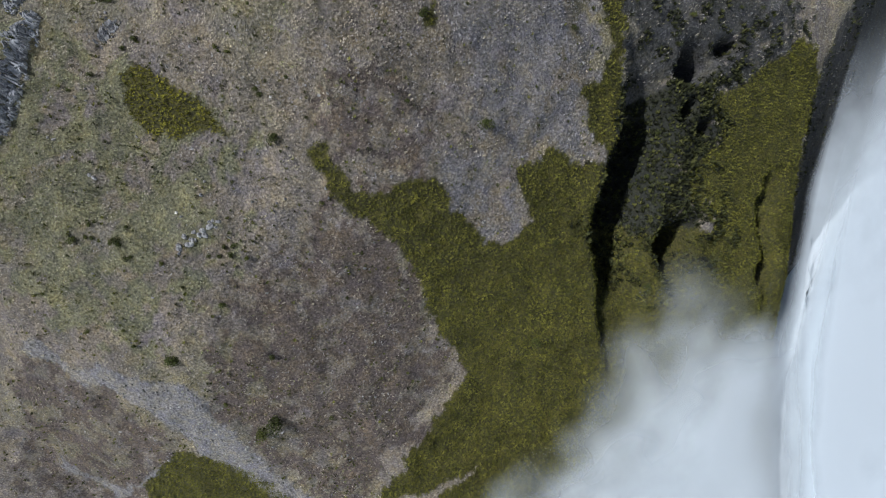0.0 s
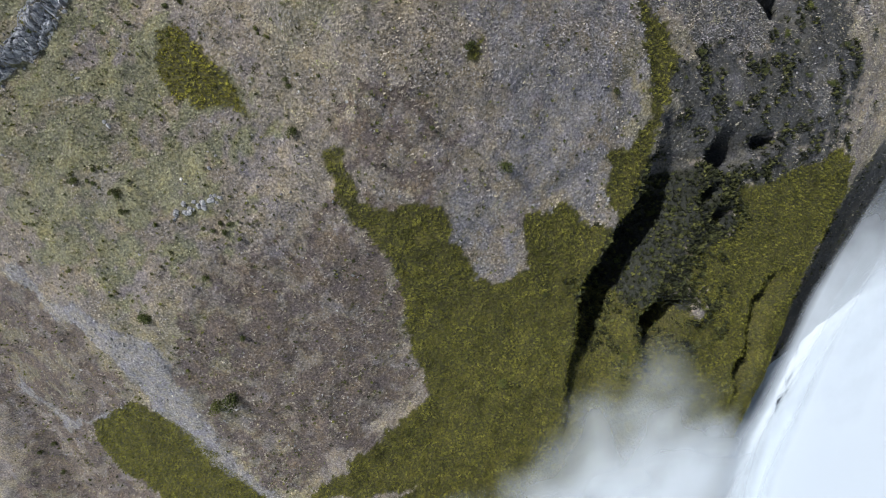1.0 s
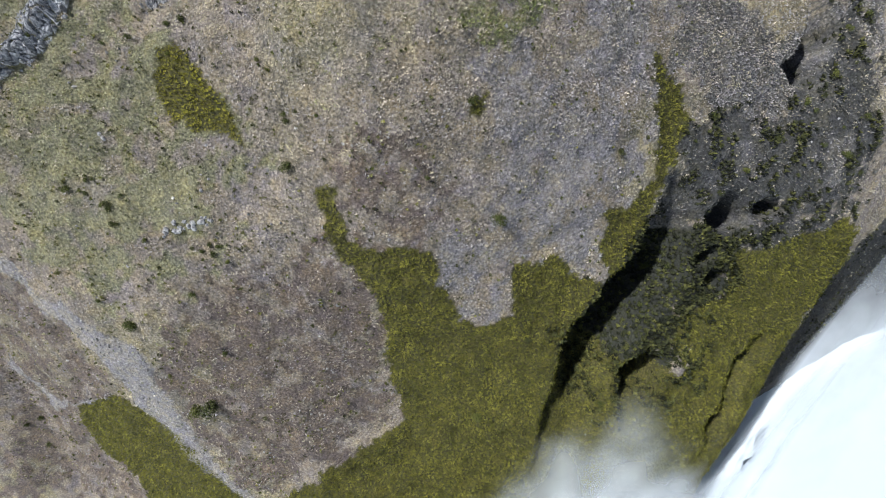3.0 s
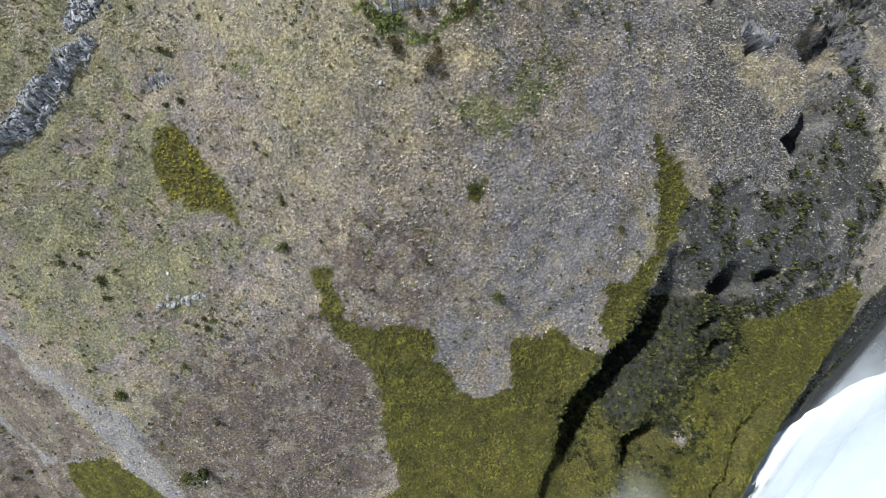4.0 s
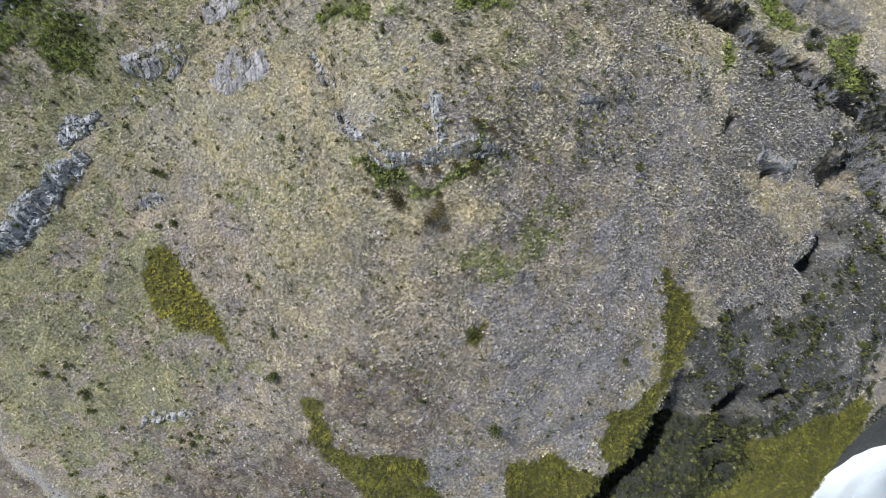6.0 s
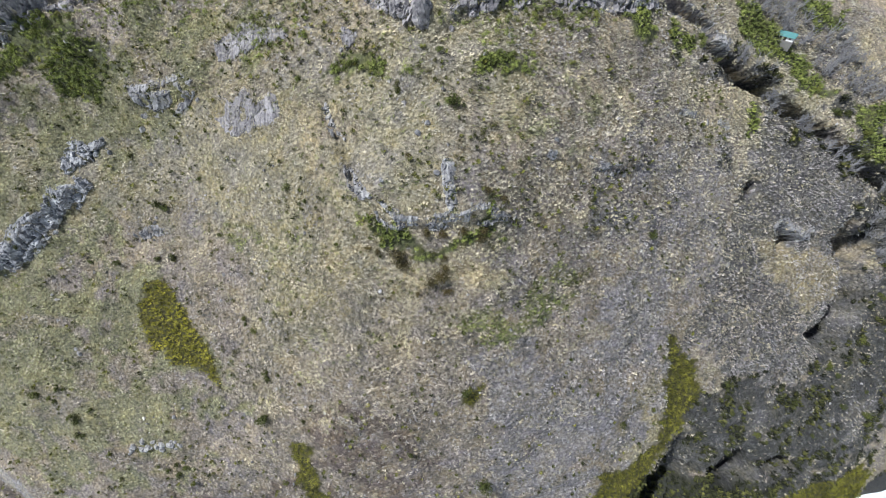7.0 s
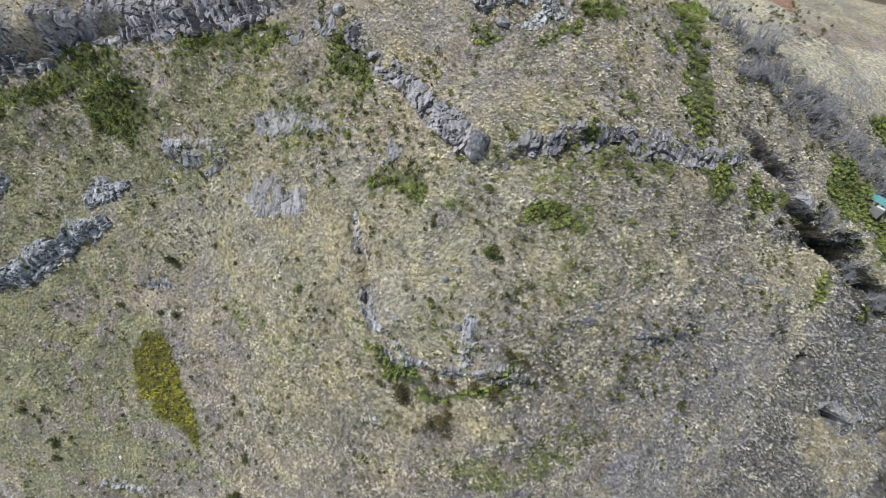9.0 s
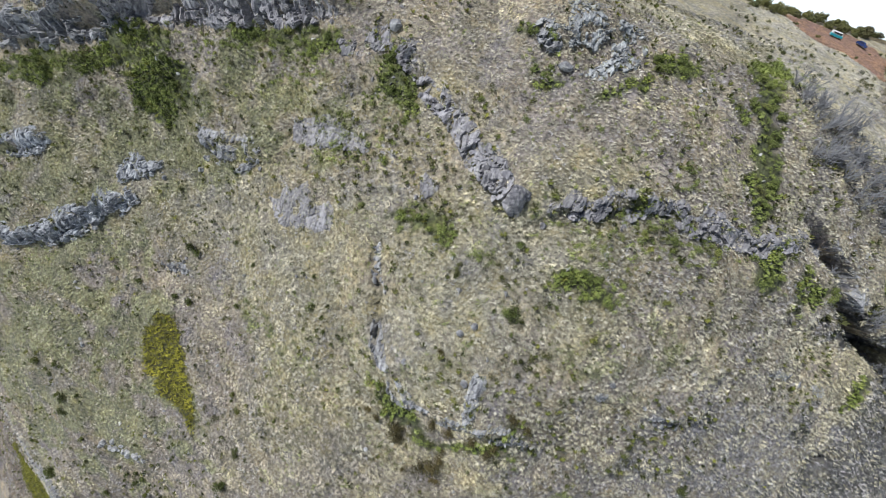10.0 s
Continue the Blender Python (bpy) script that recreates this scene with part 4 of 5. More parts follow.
plants("dead_brushwood", "bleached grey brushwood under dead trees", DEADBRUSH, u2[k], s2[k], TWIG, 0.85, 0.7)
u2, s2 = sown(0.7)
k = zone(MATS, u2, s2, 2.0) & (vnoise(u2 / 3.5, s2 / 3.5, 27) > 0.42)
plants("shrub_mat", "mats of green heather on the upper slope", MATSMAT, u2[k], s2[k], SHRUB, 0.7, 0.7)


def rubble(name, label, material, u, s, size):
    """Loose stones as six-cornered lumps."""
    count = len(u)
    corner = np.array([(1, 0, 0), (-1, 0, 0), (0, 1, 0), (0, -1, 0), (0, 0, 1), (0, 0, -1)], float)
    tris = np.array([(0, 2, 4), (2, 1, 4), (1, 3, 4), (3, 0, 4), (2, 0, 5), (1, 2, 5), (3, 1, 5), (0, 3, 5)])
    at = land(u, s)[:, None] + (corner + rng.normal(0, 0.25, (count, 6, 3))) * (size * rng.uniform(0.3, 1.0, count) ** 2)[:, None, None]
    me = mesh_of(name, at.reshape(-1, 3), (tris[None] + 6 * np.arange(count)[:, None, None]).reshape(-1, 3).tolist(), material)
    return tagged(new(name, me), label, name.replace("_", " "), kind="stuff")


u2, s2 = sown(1.1)
luck2 = rng.uniform(0, 1, len(u2))
stony = vnoise(u2 / 7, s2 / 7, 81) * 0.5 + vnoise(u2 / 2.5, s2 / 2.5, 82) * 0.5
k = ~zone(BRACKEN + SCRUB + ROAD + SHADESCRUB, u2, s2, 1.5) & ~dim(u2, s2) & (luck2 < np.where(zone(GRAVEL, u2, s2, 2), 0.5, np.clip((stony - 0.62) * 1.6, 0.002, 0.2)))
rubble("loose_stones", "loose grey and whitish stones in grass", RUBBLE, u2[k], s2[k], 0.55)


# ---- outcrops ----
def stone(name, at, radius, material, seed, squash=(1.0, 0.8, 1.0)):
    """A lump of rock with flat broken sides."""
    bm = bmesh.new()
    bmesh.ops.create_icosphere(bm, subdivisions=4 if radius > 1.8 else 2, radius=1.0)
    r = random.Random(seed)
    cuts = [(Vector((r.gauss(0, 1), r.gauss(0, 1), r.gauss(0, 1))).normalized(), r.uniform(0.62, 0.9)) for _ in range(14)]
    for v in bm.verts:
        for way, d in cuts:
            over = v.co.dot(way) - d
            if over > 0:
                v.co -= way * over * 0.92
        v.co *= 1 + 0.16 * (noise.noise(v.co * 2.5 + Vector((seed, 0, 0)))) - 0.1 * abs(noise.noise(v.co * 4 + Vector((0, seed, 0)))) + 0.06 * noise.noise(v.co * 9)
        v.co = Vector([a * b for a, b in zip(v.co, squash)]) * radius
    me = bpy.data.meshes.new(name)
    bm.to_mesh(me)
    bm.free()
    me.attributes.new("tone", "FLOAT", "POINT").data.foreach_set("value", [r.uniform(0.8, 1.15)] * len(me.vertices))
    me.materials.append(material)
    ob = new(name, me)
    ob.matrix_world = Matrix.Translation(at.tolist()) @ Euler((r.uniform(-0.4, 0.4), r.uniform(-0.4, 0.4), r.uniform(0, 6))).to_matrix().to_4x4()
    return ob


def outcrop(band, bulge, label, material=ROCK, seed=0, column=1.3, course=3.2, gaps=0.5):
    """A broken rock band along a line of the slope: tilted facets, open joints and grassy gaps, steep at its foot."""
    band = np.array(band, float)
    line, half = band[:, :2], 1.15 * band[:, 2]
    legs = np.hypot(*np.diff(line, axis=0).T)
    length, at = legs.sum(), np.concatenate([[0], np.cumsum(legs)])
    spare = 0.5 * half.mean()
    along = np.linspace(-spare, length + spare, max(8, int((length + 2 * spare) / 0.26)))
    pu, ps, wide = [np.interp(along, at, c) for c in (line[:, 0], line[:, 1], half)]
    over = np.where(along < 0, along, np.where(along > length, along - length, 0))
    first, last = (line[1] - line[0]) / legs[0], (line[-1] - line[-2]) / legs[-1]
    pu, ps = pu + over * np.where(over < 0, first[0], last[0]), ps + over * np.where(over < 0, first[1], last[1])
    run = (line[-1] - line[0]) / np.linalg.norm(line[-1] - line[0])
    across_dir = np.array([-run[1], run[0]]) * (1 if run[0] > 0 else -1)
    A, b = np.meshgrid(along, np.linspace(-1.5, 1.4, max(9, int(2.9 * half.max() / 0.26))))
    B = b * wide[None]
    wu, wv = vnoise(A / 3, B / 3, 8 + seed) - 0.5, vnoise(A / 3, B / 3, 9 + seed) - 0.5
    big, split, du, dv = cells(A / column + 2.0 * wu, B / course + 1.6 * wv, seed)
    small, crack, eu, ev = cells(A / (0.45 * column) + 0.9 * wu, B / (0.4 * course) + 0.9 * wv, seed + 3)
    ragged = vnoise(A / 5, B / 4, 31 + seed) * 0.45 + vnoise(A / 1.7, B / 1.7, 32 + seed) * 0.35 + vnoise(A / 0.6, B / 0.6, 33 + seed) * 0.2
    ends = np.clip(np.minimum(A + spare, length + spare - A) / (1.2 * half.mean()), 0, 1)
    body = 0.9 - np.abs(b) ** 2.5 * 0.7 + 3.2 * (ragged - 0.5) - 1.2 * (1 - ends) - gaps * np.clip(vnoise(A / 4, B / 2, 36 + seed) - 0.5, 0, 1) * 5 - 1.1 * np.clip(vnoise(A / 9, B / 3, 37 + seed) - 0.55, 0, 1) * 2
    facet = 0.7 * big + du * np.sin(91 * big) * 1.3 + dv * np.cos(57 * big) * 1.1 + 0.5 * (small - 0.5 + 1.3 * eu * np.sin(77 * small) + 1.1 * ev * np.cos(43 * small))
    foot, back = np.clip((b + 1.15) / 0.35, 0, 1), np.clip((1.3 - b) / 1.6, 0, 1)
    h = (0.12 + 0.62 * bulge * np.clip(0.25 + 0.6 * facet, 0.05, 1.3)) * foot * back ** 0.7 * np.clip(body * 4, 0, 1)
    h -= bulge * (0.4 * np.clip(1 - split / 0.12, 0, 1) * (big > 0.3) + 0.25 * np.clip(1 - crack / 0.12, 0, 1) * (small > 0.4)) * (body > 0.05)
    h += 0.1 * (vnoise(A / 0.5, B / 0.5, 41) - 0.5) - np.clip(0.2 - body, 0, 1) * 1.5
    u, s = pu[None] + B * across_dir[0], ps[None] + B * across_dir[1]
    places = land(u, s) + h[..., None] * np.array([0, -0.93, 0.37])
    w = len(along)
    q = np.arange((len(b) - 1) * w).reshape(-1, w)[:, :-1].ravel()
    me = mesh_of("rock_outcrop", places.reshape(-1, 3), np.stack([q, q + 1, q + w + 1, q + w], -1).tolist(), material)
    tone = 0.62 + 0.5 * ((big * 5.3) % 1.0) + 0.3 * ((small * 7.7) % 1.0)
    me.attributes.new("tone", "FLOAT", "POINT").data.foreach_set("value", tone.ravel().astype(np.float32))
    ob = tagged(new("rock_outcrop", me), label, "rock", "rock bands of the slope")
    r = random.Random(seed)
    for i in range(int(min(8, 2 + length / 7))):
        a, c = r.uniform(0, length), r.uniform(-1.0, -0.4)
        c *= np.interp(a, at, half)
        x, y = np.interp(a, at, line[:, 0]) + c * across_dir[0], np.interp(a, at, line[:, 1]) + c * across_dir[1]
        piece = stone("block", land(x, y), r.uniform(0.3, 0.75), material, 100 * seed + i, (r.uniform(0.7, 1.1), r.uniform(0.6, 0.9), r.uniform(0.9, 1.4)))
        piece.parent = ob
    return ob


outcrop(TOP_BAND, 2.6, "long dark basalt band under the brow", seed=1, column=1.7, course=4.5)
outcrop(TOP_WALL, 2.4, "upright lilac grey basalt wall with dark joints", SLABROCK, seed=23, column=2.2, course=6.5, gaps=0.2)
outcrop(TOP_SLAB, 1.2, "smooth upright grey basalt slab", SLABROCK, seed=2, column=3.6, course=7.5, gaps=0.0)
outcrop(SIDE_SLAB, 1.0, "flat lilac grey slab beside a rock rib", SLABROCK, seed=20, column=2.2, course=4.5, gaps=0.0)
outcrop(DIAGONAL_BAND, 2.0, "stepped basalt rib running down the slope", SLABROCK, seed=3, column=2.4, course=4.0, gaps=0.2)
outcrop(SUMMIT_CLIFF, 2.0, "broad pale grey cliff with lichen", PALECLIFF, seed=4, column=1.8, course=2.4, gaps=0.2)
outcrop(SUMMIT_RIB, 2.0, "dark narrow basalt rib beside a cliff", seed=27, column=1.3, course=3.0)
outcrop(RIGHT_BAND, 1.7, "weathered lilac grey basalt band above shrubs", SLABROCK, seed=5, column=2.4, course=3.4, gaps=0.8)
outcrop(PURPLE_SLAB, 0.5, "smooth purple grey rock slab in grass", SLABROCK, seed=6, column=3.6, course=4.5, gaps=0.1)
outcrop(UPPER_SLAB, 0.4, "low purple grey rock slab in grass", SLABROCK, seed=7, column=3.0, course=3.4, gaps=0.5)
outcrop(LITTLE_SLAB, 0.6, "small purple grey slab below a rock rib", SLABROCK, seed=28, column=2.0, course=3.0, gaps=0.2)
outcrop(MIDDLE_SLAB, 1.1, "fractured grey outcrop with grassy ledges", seed=8, column=2.0, course=3.5, gaps=0.7)
outcrop(LEFT_CLIFF, 2.3, "grey broken cliff over green grass", BLUEROCK, seed=9, column=1.8, course=3.6, gaps=0.4)
outcrop(LEFT_CLIFF_HEAD, 1.8, "dark blocky head of a broken cliff", BLUEROCK, seed=10, column=1.8, course=3.2)
outcrop(FAR_LEFT_BAND, 1.4, "low grey rock band with white streaks", BLUEROCK, seed=11, column=1.6, course=2.6)
outcrop(CRAG, 1.2, "fluted grey crag with dark joints", seed=12, column=1.2, course=2.6, gaps=0.7)
outcrop(CRAG_WALL, 1.5, "dark narrow rock wall beside a grass strip", seed=13, column=1.2, course=1.6, gaps=0.2)
outcrop(CRAG_RIB, 1.2, "small grey rock rib in brown grass", seed=14, column=1.0, course=1.4)
outcrop(LEDGE, 0.8, "low shattered grey ledge in heath", seed=15, column=1.0, course=1.3, gaps=0.9)
outcrop(LOWER_LEDGE, 0.6, "thin broken ledge in grey heath", seed=16, column=0.9, course=1.1, gaps=1.0)
outcrop(SMALL_LEDGE, 0.7, "small grey ledge in a grassy slope", seed=19, column=1.2, course=1.5)
outcrop(GULLY_HEAD, 1.8, "broken grey wall at the head of the gully", seed=24, column=1.2, course=2.6, gaps=0.6)
outcrop(BEND_ROCK, 1.1, "dark knobbly rock at the gully bend", seed=21, column=1.1, course=1.7, gaps=0.8)


for i, (a, b, r) in enumerate(BOULDERS):
    at = land(a, b) - (0.55 if i < 3 else -0.2) * r * np.array([0, -SS, CS])
    tagged(stone("boulder", at, r * (1.3 if i < 3 else 1.1), SLABROCK if i < 3 else ROCK, 50 + i, (0.8, 0.75, 1.15) if i < 3 else (1.1, 0.9, 0.8)),
           "huge smooth grey basalt boulder with dark clefts" if i < 3 else "grey boulder jutting from the brown slope", "boulder", "boulders")
pale = random.Random(5)
for i in range(26):
    k, line = pale.random() * (len(PALE_LEDGE) - 1), PALE_LEDGE
    (a, b), (c, d), f = line[int(k)], line[int(k) + 1], k % 1.0
    WHITE_STONES.append((a + f * (c - a) + pale.gauss(0, 0.7), b + f * (d - b) + pale.gauss(0, 0.7), pale.uniform(0.5, 1.1)))
for i, (a, b, r) in enumerate(WHITE_STONES):
    tagged(stone("stone", land(a, b) + 0.1, max(0.5, r * 0.9), PALEROCK, 80 + i), "whitish loose stone lying in dry grass", "stone", "white stones")


# ---- bushes and trees ----
def part(name, bm, material, parent, label=""):
    me = bpy.data.meshes.new(name)
    bm.to_mesh(me)
    bm.free()
    me.materials.append(material)
    ob = new(name, me)
    ob.parent = parent
    return tagged(ob, label)


def limb(bm, a, b, ra, rb, sides=5):
    """A tapered length of wood between two places."""
    a, b = Vector(a), Vector(b)
    turn = (b - a).to_track_quat("Z", "Y").to_matrix()
    rings = []
    for at, r in ((a, ra), (b, rb)):
        rings.append([bm.verts.new(at + turn @ Vector((r * math.cos(2 * math.pi * i / sides), r * math.sin(2 * math.pi * i / sides), 0))) for i in range(sides)])
    for i in range(sides):
        bm.faces.new((rings[0][i], rings[0][(i + 1) % sides], rings[1][(i + 1) % sides], rings[1][i]))
    bm.faces.new(rings[1])


def leaves(bm, r, lumps, count, size):
    """Leafy sprays scattered over the outside of several lumps."""
    for _ in range(count):
        centre, radius = lumps[r.randrange(len(lumps))]
        way = Vector((r.gauss(0, 1), r.gauss(0, 1), r.gauss(0.35, 1))).normalized()
        at = centre + way * radius * r.uniform(0.62, 1.08)
        side = way.cross(Vector((r.gauss(0, 1), r.gauss(0, 1), r.gauss(0, 1)))).normalized()
        out = (way * r.uniform(0.1, 0.6) + side.cross(way) * r.choice((-1, 1)) * r.uniform(0.5, 1.0) + Vector((0, 0, 0.15))).normalized()
        k = size * r.uniform(0.6, 1.4)
        a, b = bm.verts.new(at - side * k * 0.42), bm.verts.new(at + side * k * 0.42)
        c, d = bm.verts.new(at + out * k + side * k * 0.25), bm.verts.new(at + out * k * 1.1 - side * k * 0.2)
        bm.faces.new((a, b, c, d))


def bush(seed, material=LEAF):
    """A low bush, one metre in radius: stems and a ragged crown of several lumps."""
    r = random.Random(seed)
    ob = new("bush")
    lumps = []
    stems = bmesh.new()
    for i in range(r.randint(5, 7)):
        a, d = r.uniform(0, 6.28), r.uniform(0.1, 0.6)
        c = Vector((d * math.cos(a), d * math.sin(a), r.uniform(0.3, 0.75)))
        lumps.append((c, r.uniform(0.32, 0.55)))
        limb(stems, (0, 0, -0.3), c, 0.06, 0.025)
    part("stems", stems, BARK, ob)
    crown = bmesh.new()
    leaves(crown, r, lumps, 520, 0.1)
    part("crown", crown, material, ob)
    return ob


def dead_tree(seed):
    """A bare bleached tree heath, four metres high."""
    r = random.Random(seed)
    ob = new("dead_tree")
    trunk, twigs = bmesh.new(), bmesh.new()
    for _ in range(r.randint(2, 3)):
        a, tip = Vector((r.uniform(-0.3, 0.3), r.uniform(-0.3, 0.3), -0.4)), Vector((0, 0, 0))
        way = Vector((r.uniform(-0.45, 0.45), r.uniform(-0.45, 0.45), 1)).normalized()
        for i in range(4):
            b = a + way * r.uniform(0.7, 1.1)
            limb(trunk, a, b, 0.13 - 0.025 * i, 0.105 - 0.025 * i)
            for _ in range(4):
                w = (way + Vector((r.gauss(0, 0.7), r.gauss(0, 0.7), r.uniform(0, 0.5)))).normalized()
                c = b + w * r.uniform(0.6, 1.5)
                limb(twigs, b, c, 0.06, 0.03, 3)
                e = c + (w + Vector((r.gauss(0, 0.5), r.gauss(0, 0.5), 0.2))).normalized() * r.uniform(0.4, 0.9)
                limb(twigs, c, e, 0.03, 0.012, 3)
            a, way = b, (way + Vector((r.gauss(0, 0.25), r.gauss(0, 0.25), 0.1))).normalized()
    part("trunk", trunk, SILVER, ob)
    part("branchwork", twigs, SILVER, ob)
    return ob


def tree(seed):
    """A small wind-shaped evergreen, four metres high."""
    r = random.Random(seed)
    ob = new("tree")
    trunk, crown = bmesh.new(), bmesh.new()
    fork = Vector((r.uniform(-0.2, 0.2), r.uniform(-0.2, 0.2), 1.3))
    limb(trunk, (0, 0, -0.5), fork, 0.2, 0.14, 7)
    lumps = []
    for i in range(9):
        a = 2.4 * i
        c = fork + Vector((r.uniform(0.3, 1.7) * math.cos(a), r.uniform(0.3, 1.7) * math.sin(a), r.uniform(0.6, 2.2)))
        limb(trunk, fork, c, 0.08, 0.03)
        lumps.append((c, r.uniform(0.5, 0.9)))
    leaves(crown, r, lumps, 700, 0.3)
    part("trunk", trunk, BARK, ob)
    part("crown", crown, DULLLEAF, ob)
    return ob


def stand(kinds, spots, label, category, group, sink=0.1, lean=0.35, spread=1.0):
    """Plants copies of some kinds at spots of u, s and size; each kind's first stands at one of them."""
    r = random.Random(len(spots) * 7 + len(kinds))
    for i, (a, b, size) in enumerate(spots):
        at = land(a, b)
        n = normals(np.array([a, a]), np.array([b, b]))[0]
        up = Vector((0, 0, 1)).lerp(Vector(n.tolist()), lean).normalized()
        m = Matrix.Translation((at - sink * size * n).tolist()) @ up.to_track_quat("Z", "Y").to_matrix().to_4x4() @ Matrix.Rotation(r.uniform(0, 6.28), 4, "Z")
        size = size * spread
        m = m @ Matrix.Diagonal((size * r.uniform(0.85, 1.15), size * r.uniform(0.85, 1.15), size * r.uniform(0.8, 1.1), 1))
        first = kinds[i % len(kinds)]
        if i < len(kinds):
            first.matrix_basis = m
            tagged(first, label, category, group)
        else:
            ob = copy_thing(first, Matrix.Identity(4))
            ob.matrix_basis = m
            tagged(ob, label, category, group)


def scattered(polygons, count, low, high, seed, rag=1.0):
    r = np.random.default_rng(seed)
    every = np.array([p for q in polygons for p in q])
    out = []
    while len(out) < count:
        a, b = r.uniform(every[:, 0].min(), every[:, 0].max()), r.uniform(every[:, 1].min(), every[:, 1].max())
        if zone(polygons, np.array([a]), np.array([b]), rag)[0]:
            out.append((a, b, r.uniform(low, high)))
    return out


def thicket(name, label, material, spots):
    """Leafy shrubs past counting, at spots of u, s and size."""
    made = np.random.default_rng(len(spots))
    count, per = len(spots), 130
    a, b, size = np.array(spots).T
    z = normals(a, b) * 0.4 + np.array([0, 0, 0.6])
    foot = land(a, b) + 0.35 * size[:, None] * z
    way = made.normal(0, 1, (count, per, 3)) + 0.5 * z[:, None]
    way /= np.linalg.norm(way, axis=2)[..., None]
    bulge = 0.75 + 0.35 * np.sin(3 * way[..., :1] + 9 * a[:, None, None]) * np.sin(4 * way[..., 1:2] + 5 * b[:, None, None])
    at = foot[:, None] + way * bulge * made.uniform(0.55, 1.05, (count, per, 1)) * size[:, None, None] * np.array([1, 1, 0.75])
    side = np.cross(way, made.normal(0, 1, (count, per, 3)))
    side /= np.linalg.norm(side, axis=2)[..., None]
    out = 0.35 * way + np.cross(side, way) * np.sign(made.uniform(-1, 1, (count, per, 1))) + np.array([0, 0, 0.1])
    k = size[:, None, None] * made.uniform(0.09, 0.17, (count, per, 1))
    quad = np.stack([at - 0.4 * k * side, at + 0.4 * k * side, at + k * out + 0.2 * k * side, at + k * out - 0.2 * k * side], 2).reshape(-1, 3)
    me = mesh_of(name, quad, np.arange(len(quad)).reshape(-1, 4).tolist(), material)
    return tagged(new(name, me), label, "shrubs", kind="stuff")


def broken(spots):
    """Wide spots taken apart into groups of smaller shrubs."""
    r = random.Random(3)
    out = []
    for a, b, size in spots:
        for _ in range(max(1, min(6, int((size / 1.1) ** 2)))):
            d, turn = (size - 0.6) * math.sqrt(r.random()) if size > 1.5 else 0.0, r.uniform(0, 6.28)
            out.append((a + d * math.cos(turn), b + d * math.sin(turn), min(size, r.uniform(0.7, 1.35))))
    return out


def clustered(polygons, count, low, high, seed):
    """Spots that gather in loose groups, off the bare and the densely grown land."""
    r = np.random.default_rng(seed)
    out = []
    for a, b, size in scattered(polygons, count // 3, low, high, seed):
        for _ in range(r.integers(1, 6)):
            c, d = a + r.normal(0, 2.6), b + r.normal(0, 2.6)
            if not zone(BRACKEN + GRAVEL, np.array([c]), np.array([d]), 1.0)[0]:
                out.append((c, d, size * r.uniform(0.7, 1.2)))
    return out


stand([bush(k) for k in range(1, 7)], BUSHES_FOOT + BUSHES_LOW, "dark green bush alone in dry grass", "bush", "bushes of the lower slope", spread=1.25)
stand([bush(k) for k in range(7, 13)], BUSHES_MID, "small dark bush among tan tussocks", "bush", "bushes of the middle slope", spread=1.25)
stand([bush(k, RUSSET) for k in range(13, 17)], BUSHES_CRAG, "russet green bush below the grey crag", "bush", "bushes below the crag", spread=1.4)
stand([bush(k, GREENLEAF) for k in range(17, 23)], broken(BUSHES_TOP + BUSHES_BROW), "rounded green bush near the rock bands", "bush", "bushes of the upper slope")
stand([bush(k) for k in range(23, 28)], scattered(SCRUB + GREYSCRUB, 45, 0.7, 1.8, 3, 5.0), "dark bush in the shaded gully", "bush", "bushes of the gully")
UPPER = [[(-118, 12), (-70, 4), (-20, -6), (48, 4), (62, 44), (52, 76), (-40, 70), (-112, 52)]]
LOWER = [FOOT, [(-118, -70), (-60, -118), (-22, -92), (-30, -30), (-10, -20), (-8, -2), (-62, 2), (-112, -10)]]
stand([bush(k, GREENLEAF) for k in range(28, 34)], scattered(MATS, 20, 0.7, 1.3, 4, 1.0), "green heather bush in a dense mat", "bush", "bushes of the mats")
stand([bush(k, DULLLEAF) for k in range(70, 76)], clustered(UPPER, 24, 0.5, 0.9, 8), "small olive shrub among dry tussocks", "bush", "small shrubs of the upper slope")
thicket("mat_shrubs", "green heather shrubs crowding below the rock bands", THICKET, scattered(MATS, 1000, 0.35, 0.9, 14, 4.0) + scattered(THIN, 520, 0.3, 0.8, 16, 2.0) + clustered(SPRINKLE, 900, 0.25, 0.65, 15))
thicket("upper_shrubs", "small olive shrubs dotting the upper slope", DULLTHICKET, clustered(UPPER, 1000, 0.32, 0.85, 18))
thicket("lower_shrubs", "small dark shrubs dotting the lower slope", DULLTHICKET, clustered(LOWER, 640, 0.3, 0.85, 19))
stand([dead_tree(k) for k in range(40, 46)], scattered(DEADWOOD, 290, 0.45, 0.95, 5, 2.0), "bleached dead tree with bare grey branches", "dead tree", "dead trees", 0.0, 0.2)
stand([tree(k) for k in range(60, 64)], [(30 + 0.95 * k + random.uniform(-0.8, 0.8), 149 + 0.12 * (0.95 * k - 20) + random.uniform(-7, 7), random.uniform(0.5, 0.95)) for k in range(72)],
      "low wind-shaped evergreen on the plateau edge", "tree", "trees of the skyline", 1.7, 0.0)
PLATEAU = [[(28, 98), (40, 90), (60, 100), (84, 118), (84, 146), (40, 148), (30, 130)]]
